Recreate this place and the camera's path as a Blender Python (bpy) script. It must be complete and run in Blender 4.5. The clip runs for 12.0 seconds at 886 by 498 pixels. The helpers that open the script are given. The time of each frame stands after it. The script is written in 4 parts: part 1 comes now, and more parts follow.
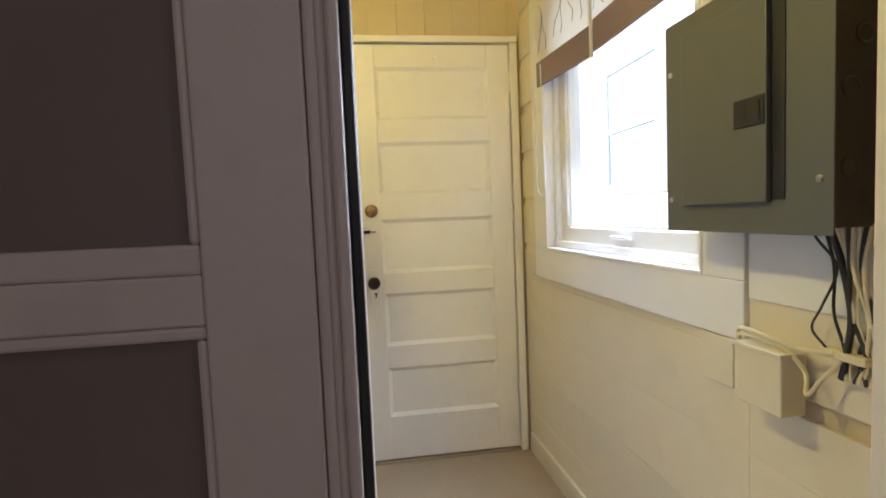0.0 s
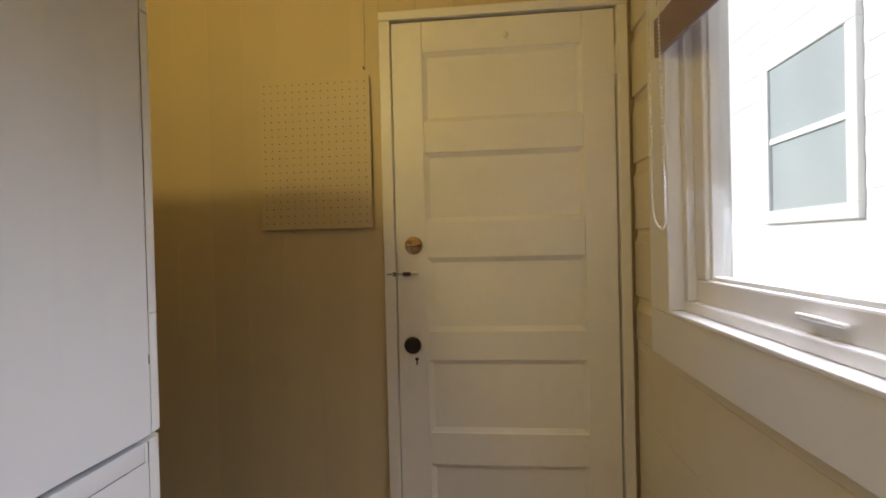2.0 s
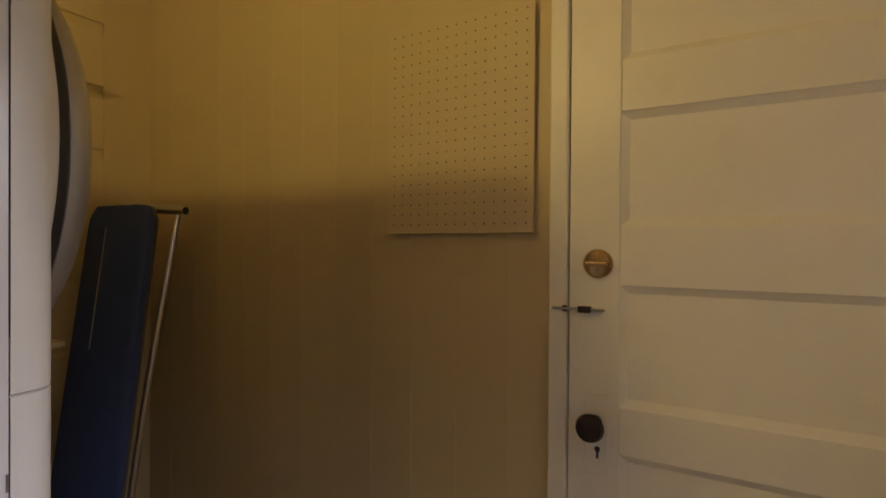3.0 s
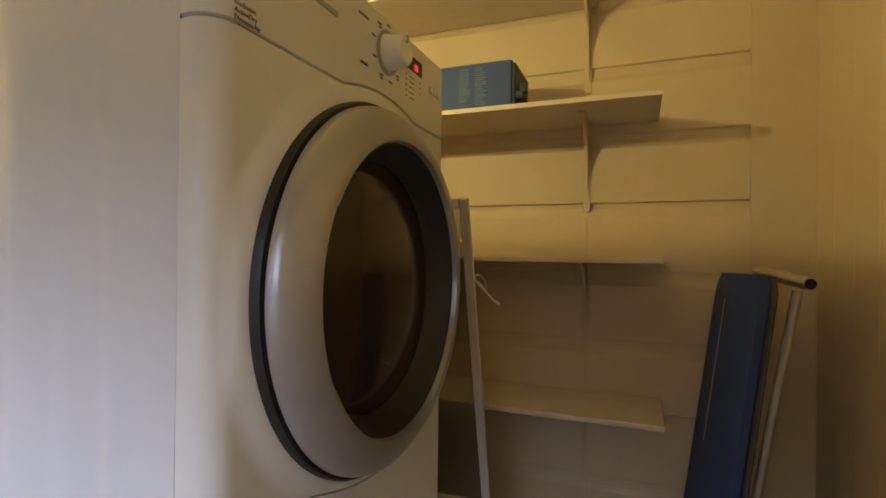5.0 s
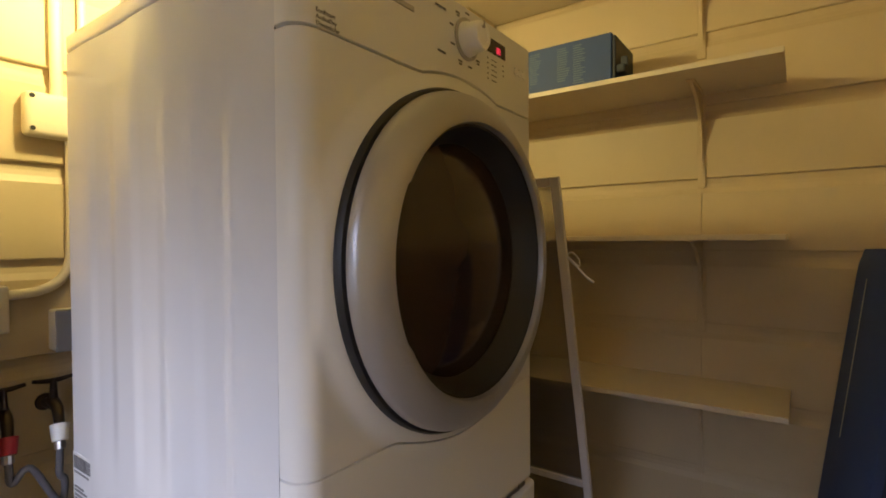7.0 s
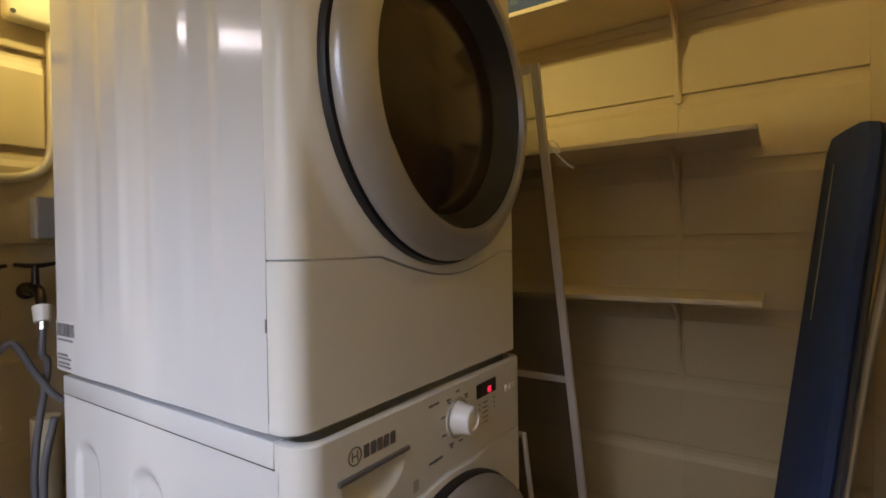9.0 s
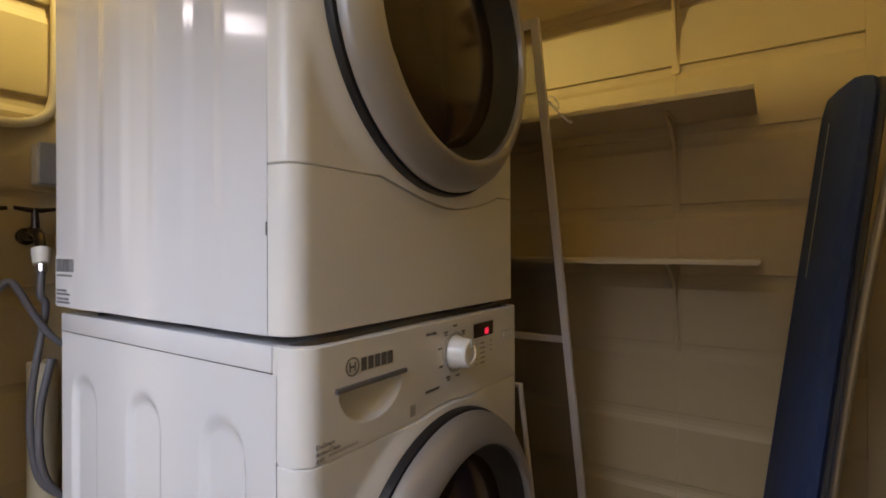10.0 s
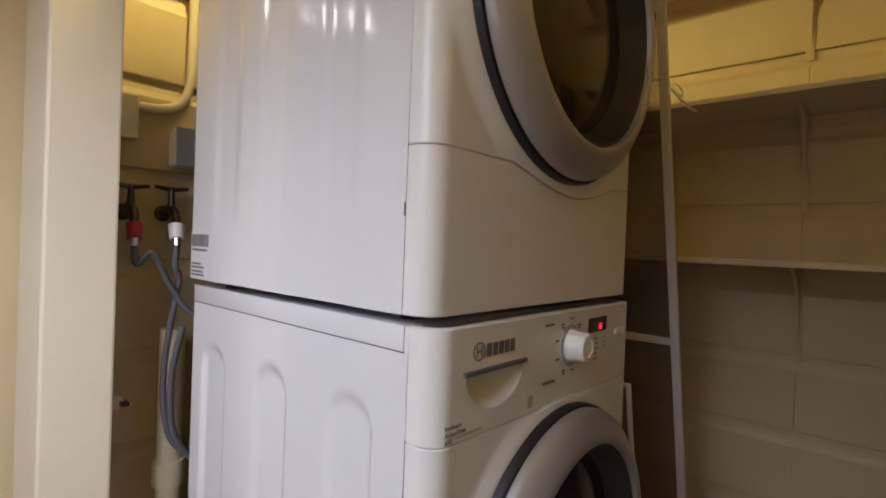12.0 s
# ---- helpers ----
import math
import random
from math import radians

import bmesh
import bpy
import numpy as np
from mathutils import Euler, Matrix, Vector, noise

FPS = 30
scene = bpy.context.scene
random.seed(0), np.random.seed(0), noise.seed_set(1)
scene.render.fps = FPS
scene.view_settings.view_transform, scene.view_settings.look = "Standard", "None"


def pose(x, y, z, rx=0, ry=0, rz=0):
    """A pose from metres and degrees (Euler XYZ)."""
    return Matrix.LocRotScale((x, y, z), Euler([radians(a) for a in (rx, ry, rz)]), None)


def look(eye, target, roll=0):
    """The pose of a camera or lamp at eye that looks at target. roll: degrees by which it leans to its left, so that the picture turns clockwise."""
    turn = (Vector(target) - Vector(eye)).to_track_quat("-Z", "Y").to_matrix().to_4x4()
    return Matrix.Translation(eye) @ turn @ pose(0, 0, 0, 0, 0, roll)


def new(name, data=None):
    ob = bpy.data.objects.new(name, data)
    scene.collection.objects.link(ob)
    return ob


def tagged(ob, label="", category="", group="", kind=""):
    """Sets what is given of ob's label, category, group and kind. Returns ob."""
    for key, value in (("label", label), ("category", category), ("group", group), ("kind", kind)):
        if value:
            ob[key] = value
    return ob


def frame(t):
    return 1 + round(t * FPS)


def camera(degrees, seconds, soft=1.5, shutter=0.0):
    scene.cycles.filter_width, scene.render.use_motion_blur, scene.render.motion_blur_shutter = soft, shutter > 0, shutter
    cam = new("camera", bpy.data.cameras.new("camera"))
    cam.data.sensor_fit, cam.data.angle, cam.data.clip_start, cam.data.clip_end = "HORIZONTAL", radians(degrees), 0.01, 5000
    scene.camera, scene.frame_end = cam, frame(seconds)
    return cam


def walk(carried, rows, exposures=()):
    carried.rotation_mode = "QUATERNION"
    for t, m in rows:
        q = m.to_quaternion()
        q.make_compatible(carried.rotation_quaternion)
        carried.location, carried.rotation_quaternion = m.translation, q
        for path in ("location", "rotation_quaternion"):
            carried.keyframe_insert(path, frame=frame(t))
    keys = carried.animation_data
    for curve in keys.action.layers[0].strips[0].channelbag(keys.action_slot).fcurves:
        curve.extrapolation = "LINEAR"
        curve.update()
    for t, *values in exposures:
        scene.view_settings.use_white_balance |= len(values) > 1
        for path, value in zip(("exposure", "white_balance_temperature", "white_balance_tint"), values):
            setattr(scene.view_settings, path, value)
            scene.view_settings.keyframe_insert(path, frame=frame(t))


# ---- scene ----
cam = camera(82.7, 12.0, soft=1.8)
PATH = [
    (0, (0.06, -2.433, 1.213), (0.337, -0.457, 1.079), -2.4),
    (0.5, (0.187, -2.437, 1.22), (0.655, -0.497, 1.081), -1.8),
    (1, (0.281, -2.342, 1.218), (0.662, -0.381, 1.112), -1.1),
    (1.5, (0.343, -2.071, 1.231), (0.416, -0.073, 1.165), -1.6),
    (2, (0.355, -1.746, 1.251), (0.14, 0.242, 1.229), -1.4),
    (2.5, (0.362, -1.417, 1.262), (-0.223, 0.495, 1.25), -0.3),
    (2.7, (0.35, -1.286, 1.268), (-0.374, 0.578, 1.257), -0.1),
    (4.3, (0.125, -0.603, 1.386), (-1.873, -0.52, 1.359), 1.3),
    (4.5, (0.105, -0.561, 1.401), (-1.885, -0.762, 1.4), 0.9),
    (5, (0.098, -0.468, 1.451), (-1.765, -1.197, 1.46), 0.6),
    (5.5, (0.095, -0.409, 1.475), (-1.611, -1.453, 1.465), 0.7),
    (6, (0.098, -0.385, 1.473), (-1.551, -1.515, 1.478), 0.2),
    (6.5, (0.1, -0.379, 1.461), (-1.531, -1.537, 1.463), -0.1),
    (7, (0.105, -0.383, 1.427), (-1.525, -1.542, 1.395), -0.4),
    (7.2, (0.107, -0.381, 1.401), (-1.517, -1.548, 1.36), -0.4),
    (8.8, (0.123, -0.364, 1.187), (-1.532, -1.487, 1.171), -0.9),
    (9, (0.123, -0.368, 1.155), (-1.539, -1.48, 1.134), -0.9),
    (9.5, (0.126, -0.369, 1.088), (-1.537, -1.481, 1.077), -0.7),
    (10, (0.131, -0.366, 1.028), (-1.536, -1.471, 1.031), -0.2),
    (10.5, (0.131, -0.366, 0.969), (-1.546, -1.456, 0.949), -0.3),
    (11, (0.137, -0.369, 0.931), (-1.547, -1.448, 0.909), -0.1),
    (11.5, (0.144, -0.373, 0.932), (-1.514, -1.491, 0.919), 0.4),
    (12, (0.172, -0.438, 1.013), (-1.324, -1.766, 0.992), 2.2),
]
EXPOSURES = [(0, 0.46, 5450, 7), (0.7, 0.26, 5500, 8), (1.0, 0.06, 5600, 9), (1.3, -0.12, 5950, 9), (2.0, -0.56, 6200, 14), (2.7, -0.95, 6650, 20), (4.3, -0.02, 6100, 19), (5.0, -0.03, 5500, 18), (5.5, -0.04, 5480, 18), (7.0, -0.04, 5520, 19), (9.0, -0.10, 5900, 14), (12.0, -0.08, 6050, 15)]
walk(cam, [(t, look(eye, target, roll)) for t, eye, target, roll in PATH], EXPOSURES)

# ---- world and light ----
world = bpy.data.worlds.new("sky_world")
scene.world = world
world.use_nodes = True
_sky = world.node_tree.nodes.new("ShaderNodeTexSky")
_sky.sky_type = "NISHITA"
_sky.sun_disc = False
_sky.sun_elevation = radians(24)
_sky.sun_rotation = radians(280)
_bg = world.node_tree.nodes["Background"]
_bg.inputs["Strength"].default_value = 0.15
world.node_tree.links.new(_sky.outputs[0], _bg.inputs[0])

WALL_L, WALL_R = -1.618, 0.85      # faces of the shelf wall and the window wall
BACK, OUT = -1.82, -1.945          # inner and outer faces of the entrance wall
CEIL = 2.5


def lamp(name, kind, m, energy, color, size=0.1, size_y=None):
    data = bpy.data.lights.new(name, kind)
    data.energy, data.color = energy, color
    if kind == "AREA":
        data.shape, data.size, data.size_y = "RECTANGLE", size, size_y or size
    elif kind == "SUN":
        data.angle = radians(size)
    else:
        data.shadow_soft_size = size
    ob = new(name, data)
    ob.matrix_world = m
    return ob


lamp("sun", "SUN", look((-9.0, 2.0, 6.4), (3.0, 0.0, 1.0)), 5.0, (1.0, 0.95, 0.88), 0.5)
# daylight that comes in through the window's opening
lamp("window_skylight", "AREA", look((0.96, -0.835, 1.50), (0.14, -1.46, -0.02)), 13.2, (0.86, 0.90, 1.0), 0.85, 0.80).data.spread = radians(114)
# bulb above the back of the dryer
lamp("bulb_light", "POINT", pose(-0.40, -1.42, 2.085), 24.0, (1.0, 0.78, 0.24), 0.03)
# ceiling light of the room behind the camera
lamp("hall_ceiling_light", "AREA", look((1.25, -3.02, 2.435), (0.2, -2.2, 1.0)), 2.4, (1.0, 0.86, 0.80), 0.30, 0.18)
# fill added behind the camera to brighten the doorway side; no window is modelled there
lamp("hall_fill", "AREA", look((0.1, -4.0, 1.5), (0.3, -2.0, 1.2)), 2.6, (1.0, 0.80, 0.72), 1.2, 1.2)


# ---- materials ----
def material(name, color, rough=0.5, metal=0.0, vary=0.06, scale=6.0, grain=0.0, grain_scale=120.0, bump=0.0, spec=0.5,
             stretch=(1, 1, 1), per_piece=0.0, coat=0.0, dirt=None, dirt_amount=0.0):
    """Painted, metal or plastic surface: broad tone, fine grain, relief, and stains of a second colour."""
    m = bpy.data.materials.new(name)
    m.use_nodes = True
    n, l = m.node_tree.nodes, m.node_tree.links
    b = n["Principled BSDF"]
    b.inputs["Roughness"].default_value, b.inputs["Metallic"].default_value = rough, metal
    b.inputs["Specular IOR Level"].default_value = spec
    b.inputs["Coat Weight"].default_value = coat
    co = n.new("ShaderNodeTexCoord")
    mp = n.new("ShaderNodeMapping")
    mp.inputs["Scale"].default_value = stretch
    l.new(co.outputs["Object"], mp.inputs[0])
    big = n.new("ShaderNodeTexNoise")
    big.inputs["Scale"].default_value, big.inputs["Detail"].default_value = scale, 4
    l.new(mp.outputs[0], big.inputs["Vector"])
    fine = n.new("ShaderNodeTexNoise")
    fine.inputs["Scale"].default_value, fine.inputs["Detail"].default_value = grain_scale, 3
    l.new(mp.outputs[0], fine.inputs["Vector"])
    hsv = n.new("ShaderNodeHueSaturation")
    hsv.inputs["Color"].default_value = (*color, 1)
    add = n.new("ShaderNodeMath")
    add.operation = "MULTIPLY_ADD"
    l.new(big.outputs[0], add.inputs[0])
    add.inputs[1].default_value, add.inputs[2].default_value = 2 * vary, 1 - vary
    add2 = n.new("ShaderNodeMath")
    add2.operation = "MULTIPLY_ADD"
    l.new(fine.outputs[0], add2.inputs[0])
    add2.inputs[1].default_value = 2 * grain
    l.new(add.outputs[0], add2.inputs[2])
    tone = add2.outputs[0]
    if per_piece:
        info = n.new("ShaderNodeObjectInfo")
        add3 = n.new("ShaderNodeMath")
        add3.operation = "MULTIPLY_ADD"
        l.new(info.outputs["Random"], add3.inputs[0])
        add3.inputs[1].default_value = per_piece
        l.new(tone, add3.inputs[2])
        tone = add3.outputs[0]
    l.new(tone, hsv.inputs["Value"])
    out = hsv.outputs[0]
    if dirt:
        st = n.new("ShaderNodeTexNoise")
        st.inputs["Scale"].default_value, st.inputs["Detail"].default_value = scale * 2.3, 8
        l.new(mp.outputs[0], st.inputs["Vector"])
        rp = n.new("ShaderNodeMapRange")
        rp.inputs[1].default_value, rp.inputs[2].default_value = 0.56, 0.8
        rp.inputs[4].default_value = dirt_amount
        l.new(st.outputs[0], rp.inputs[0])
        mx = n.new("ShaderNodeMixRGB")
        mx.inputs[2].default_value = (*dirt, 1)
        l.new(rp.outputs[0], mx.inputs[0])
        l.new(out, mx.inputs[1])
        out = mx.outputs[0]
    l.new(out, b.inputs["Base Color"])
    rr = n.new("ShaderNodeMath")
    rr.operation = "MULTIPLY_ADD"
    l.new(big.outputs[0], rr.inputs[0])
    rr.inputs[1].default_value, rr.inputs[2].default_value = 0.25 * rough, 0.87 * rough
    l.new(rr.outputs[0], b.inputs["Roughness"])
    if bump:
        bp = n.new("ShaderNodeBump")
        bp.inputs["Strength"].default_value, bp.inputs["Distance"].default_value = bump, 0.002
        l.new(fine.outputs[0], bp.inputs["Height"])
        bp2 = n.new("ShaderNodeBump")
        bp2.inputs["Strength"].default_value, bp2.inputs["Distance"].default_value = bump, 0.004
        l.new(big.outputs[0], bp2.inputs["Height"])
        l.new(bp.outputs[0], bp2.inputs["Normal"])
        l.new(bp2.outputs[0], b.inputs["Normal"])
    return m


def glass(name, color=(1, 1, 1), rough=0.0, alpha=None):
    m = bpy.data.materials.new(name)
    m.use_nodes = True
    n, l = m.node_tree.nodes, m.node_tree.links
    if alpha is None:
        b = n["Principled BSDF"]
        b.inputs["Base Color"].default_value = (*color, 1)
        b.inputs["Transmission Weight"].default_value, b.inputs["Roughness"].default_value = 1.0, rough
        b.inputs["IOR"].default_value = 1.45
        return m
    n.remove(n["Principled BSDF"])
    tr, gl, mx = n.new("ShaderNodeBsdfTransparent"), n.new("ShaderNodeBsdfGlossy"), n.new("ShaderNodeMixShader")
    mx.inputs[0].default_value = alpha
    tr.inputs[0].default_value = (*color, 1)
    gl.inputs["Roughness"].default_value = rough
    l.new(tr.outputs[0], mx.inputs[1])
    l.new(gl.outputs[0], mx.inputs[2])
    l.new(mx.outputs[0], n["Material Output"].inputs[0])
    return m


def emitter(name, color, strength):
    m = bpy.data.materials.new(name)
    m.use_nodes = True
    b = m.node_tree.nodes["Principled BSDF"]
    b.inputs["Base Color"].default_value = (*color, 1)
    b.inputs["Emission Color"].default_value, b.inputs["Emission Strength"].default_value = (*color, 1), strength
    return m


CREAM = material("cream_wall_paint", (0.58, 0.47, 0.285), 0.5, vary=0.05, scale=3, grain=0.02, grain_scale=90, bump=0.12, per_piece=0.05, dirt=(0.45, 0.34, 0.15), dirt_amount=0.18)
PALE = material("pale_cream_paint", (0.74, 0.66, 0.50), 0.45, vary=0.05, scale=3, grain=0.02, grain_scale=80, bump=0.15, per_piece=0.04, dirt=(0.5, 0.38, 0.2), dirt_amount=0.2)
JAMB = material("jamb_paint", (0.76, 0.685, 0.655), 0.45, vary=0.05, scale=4, grain=0.02, bump=0.15, dirt=(0.3, 0.22, 0.17), dirt_amount=0.2)
# jamb paint with stains; its darker base colour stands in for shade
JAMBD = material("worn_shaded_jamb_paint", (0.58, 0.50, 0.47), 0.5, vary=0.12, scale=9, grain=0.05, bump=0.3, dirt=(0.14, 0.10, 0.08), dirt_amount=0.4)
CARTONP = material("carton_pale_print", (0.10, 0.16, 0.26), 0.6, vary=0.1)
WHITE = material("white_door_paint", (0.82, 0.78, 0.72), 0.38, vary=0.04, scale=5, grain=0.015, grain_scale=70, bump=0.12, dirt=(0.5, 0.42, 0.33), dirt_amount=0.12)
TRIM = material("white_window_trim", (0.84, 0.82, 0.80), 0.35, vary=0.03, scale=5, grain=0.01, bump=0.06)
SHELF = material("shelf_paint", (0.62, 0.54, 0.41), 0.45, vary=0.05, scale=5, grain=0.02, grain_scale=60, bump=0.1, dirt=(0.4, 0.3, 0.2), dirt_amount=0.2)
ENAMEL = material("white_enamel", (0.70, 0.70, 0.72), 0.14, vary=0.02, scale=2.5, grain=0.004, bump=0.0, coat=0.3, dirt=(0.6, 0.57, 0.53), dirt_amount=0.08)
FRONTW = material("white_plastic_front", (0.74, 0.73, 0.71), 0.3, vary=0.02, scale=3, grain=0.004)
KNOBW = material("white_knob_plastic", (0.84, 0.83, 0.81), 0.3, vary=0.02)
SILVER = material("silver_ring_paint", (0.42, 0.41, 0.42), 0.34, metal=0.6, vary=0.03, grain=0.02, grain_scale=300)
BLACK = material("black_rubber", (0.015, 0.014, 0.016), 0.45, vary=0.1)
GLASSD = material("dark_smoked_glass", (0.034, 0.020, 0.015), 0.12, vary=0.3, scale=9, spec=0.45)
INK = material("grey_print", (0.12, 0.115, 0.12), 0.5, vary=0.1)
INKL = material("light_grey_print", (0.42, 0.40, 0.38), 0.5, vary=0.1)
PANELG = material("grey_panel_enamel", (0.112, 0.115, 0.104), 0.4, vary=0.06, scale=7, grain=0.02, grain_scale=160, bump=0.05, dirt=(0.1, 0.09, 0.07), dirt_amount=0.2)
PANELD = material("dark_box_steel", (0.075, 0.076, 0.07), 0.5, vary=0.15, scale=14, grain=0.06, dirt=(0.03, 0.025, 0.02), dirt_amount=0.5)
STEEL = material("bright_steel", (0.6, 0.58, 0.55), 0.3, metal=1.0, vary=0.08)
BRASS = material("worn_brass", (0.42, 0.28, 0.13), 0.2, metal=1.0, vary=0.2, scale=40)
DARKBR = material("dark_bronze", (0.05, 0.038, 0.03), 0.32, metal=0.8, vary=0.2, scale=40)
WOODF = material("beige_floor", (0.36, 0.28, 0.19), 0.55, vary=0.1, scale=8, grain=0.05, grain_scale=200, bump=0.1, dirt=(0.3, 0.2, 0.12), dirt_amount=0.3)
CEILM = material("ceiling_paint", (0.60, 0.53, 0.38), 0.6, vary=0.04, grain=0.02, bump=0.1)
BROWNP = material("taupe_panel_paint", (0.235, 0.192, 0.175), 0.5, vary=0.06, scale=5, grain=0.03, bump=0.1)
BLUE = material("blue_board_cover", (0.036, 0.064, 0.20), 0.75, vary=0.15, scale=12, grain=0.12, grain_scale=400, bump=0.3)
GREYC = material("grey_board_edge", (0.12, 0.11, 0.115), 0.7, vary=0.12, scale=20)
CARTON = material("blue_carton_print", (0.012, 0.044, 0.19), 0.6, vary=0.12, scale=14, grain=0.04, grain_scale=90)
CARTOND = material("dark_carton_end", (0.012, 0.022, 0.045), 0.5, vary=0.2, scale=18)
PAPER = material("white_paper", (0.78, 0.77, 0.75), 0.6, vary=0.04)
BLINDB = material("mauve_brown_fabric", (0.27, 0.20, 0.215), 0.85, vary=0.08, scale=20, grain=0.1, grain_scale=500, bump=0.2)
BLINDC = material("cream_blind_fabric", (0.84, 0.80, 0.75), 0.85, vary=0.06, scale=20, grain=0.06, grain_scale=500, bump=0.2)
_bn, _bl = BLINDC.node_tree.nodes, BLINDC.node_tree.links   # thin cloth: daylight comes through
_bt, _bm = _bn.new("ShaderNodeBsdfTranslucent"), _bn.new("ShaderNodeMixShader")
_bt.inputs[0].default_value, _bm.inputs[0].default_value = (0.84, 0.78, 0.74, 1), 0.45
_bl.new(_bn["Principled BSDF"].outputs[0], _bm.inputs[1])
_bl.new(_bt.outputs[0], _bm.inputs[2])
_bl.new(_bm.outputs[0], _bn["Material Output"].inputs[0])
CABLEW = material("painted_cable", (0.72, 0.64, 0.45), 0.5, vary=0.08, scale=30)
CABLEK = material("black_cable", (0.03, 0.028, 0.026), 0.5, vary=0.2, scale=30)
HOSE = material("grey_rubber_hose", (0.12, 0.115, 0.125), 0.45, vary=0.12, scale=30)
RED = material("red_collar", (0.36, 0.02, 0.03), 0.4, vary=0.1)
GREYB = material("grey_outlet_box", (0.30, 0.29, 0.29), 0.45, vary=0.08, scale=20)
FOIL = material("foil_duct", (0.75, 0.73, 0.68), 0.28, metal=0.9, vary=0.1, scale=25)
BRICK = material("raw_reddish_edge", (0.26, 0.12, 0.09), 0.85, vary=0.3, scale=40, grain=0.1, bump=0.5, dirt=(0.6, 0.5, 0.4), dirt_amount=0.6)
SIDING = material("neighbour_white_siding", (0.86, 0.87, 0.88), 0.6, vary=0.04, per_piece=0.04)
NGLASS = material("neighbour_window_glass", (0.48, 0.54, 0.56), 0.08, vary=0.2, scale=2, spec=0.6)
MESH = material("grey_insect_mesh", (0.05, 0.04, 0.04), 0.7, vary=0.1, grain=0.1, grain_scale=600)
_mn, _ml = MESH.node_tree.nodes, MESH.node_tree.links      # open weave: two thirds of the area are holes
_mt, _mm = _mn.new("ShaderNodeBsdfTransparent"), _mn.new("ShaderNodeMixShader")
_mm.inputs[0].default_value = 0.34
_ml.new(_mt.outputs[0], _mm.inputs[1])
_ml.new(_mn["Principled BSDF"].outputs[0], _mm.inputs[2])
_ml.new(_mm.outputs[0], _mn["Material Output"].inputs[0])
CONCRETE = material("grey_concrete", (0.32, 0.31, 0.29), 0.85, vary=0.12, scale=3, grain=0.06, bump=0.3)
PINE = material("raw_wood", (0.34, 0.22, 0.12), 0.6, vary=0.15, scale=6, grain=0.06, stretch=(1, 1, 6))
LED = emitter("red_display_digits", (1.0, 0.04, 0.09), 0.8)
BULB = emitter("warm_bulb_glass", (1.0, 0.75, 0.4), 30.0)
PANE = glass("window_glass", (0.97, 0.99, 0.985), 0.0, alpha=0.05)
CLEAR = glass("clear_plastic", (0.95, 0.97, 1.0), 0.12)


# ---- mesh tools ----
def mesh_of(name, bm, mat, smooth=False):
    me = bpy.data.meshes.new(name)
    bm.normal_update()
    bm.to_mesh(me)
    bm.free()
    me.materials.append(mat)
    if smooth:
        me.shade_smooth()
        me.set_sharp_from_angle(angle=radians(38))
    return me


def thing(name, at=(0, 0, 0), label="", category="", group="", kind=""):
    ob = new(name)
    ob.location = at
    ob.empty_display_size = 0.05
    return tagged(ob, label, category, group, kind)


def world_of(ob):
    return Matrix.Translation(ob.location) if ob.parent is None else world_of(ob.parent) @ ob.matrix_parent_inverse @ Matrix.Translation(ob.location)


def part(name, bm, mat, parent, label="", smooth=False):
    """One mesh, modelled in world coordinates, as a child of a thing or of a part."""
    ob = new(name, mesh_of(name, bm, mat, smooth))
    ob.parent = parent
    ob.matrix_parent_inverse = world_of(parent).inverted()
    if label:
        ob["label"] = label
    return ob


def solo(name, bm, mat, label="", category="", group="", kind="", smooth=False):
    return tagged(new(name, mesh_of(name, bm, mat, smooth)), label, category, group, kind)


def add_box(bm, lo, hi, bevel=0.0, segs=2, m=None):
    lo, hi = Vector(lo), Vector(hi)
    g = bmesh.ops.create_cube(bm, size=1.0)
    vs = g["verts"]
    for v in vs:
        v.co = Vector((lo[i] + (v.co[i] + 0.5) * (hi[i] - lo[i]) for i in range(3)))
    if bevel:
        es = list({e for v in vs for e in v.link_edges})
        r = bmesh.ops.bevel(bm, geom=es, offset=bevel, segments=segs, profile=0.5, affect="EDGES")
        vs = list({v for f in r["faces"] for v in f.verts} | {v for v in vs if v.is_valid})
    if m is not None:
        for v in vs:
            v.co = m @ v.co
    return vs


def box(lo, hi, bevel=0.0, segs=2, m=None):
    bm = bmesh.new()
    add_box(bm, lo, hi, bevel, segs, m)
    return bm


def add_tube(bm, pts, r, seg=10, closed=False, cap=True):
    pts = [Vector(p) for p in pts]
    rings, last = [], None
    for i, p in enumerate(pts):
        d = (pts[min(i + 1, len(pts) - 1)] - pts[max(i - 1, 0)]).normalized()
        a = last - d * last.dot(d) if last is not None else d.orthogonal()
        a = a.normalized() if a.length > 1e-6 else d.orthogonal().normalized()
        last, b = a, d.cross(a)
        rr = r[i] if isinstance(r, (list, tuple)) else r
        rings.append([bm.verts.new(p + (a * math.cos(2 * math.pi * k / seg) + b * math.sin(2 * math.pi * k / seg)) * rr) for k in range(seg)])
    for u, v in zip(rings, rings[1:]):
        for k in range(seg):
            bm.faces.new((u[k], u[(k + 1) % seg], v[(k + 1) % seg], v[k]))
    if cap:
        bm.faces.new(rings[0][::-1])
        bm.faces.new(rings[-1])
    return bm


def tube(pts, r, seg=10):
    return add_tube(bmesh.new(), pts, r, seg)


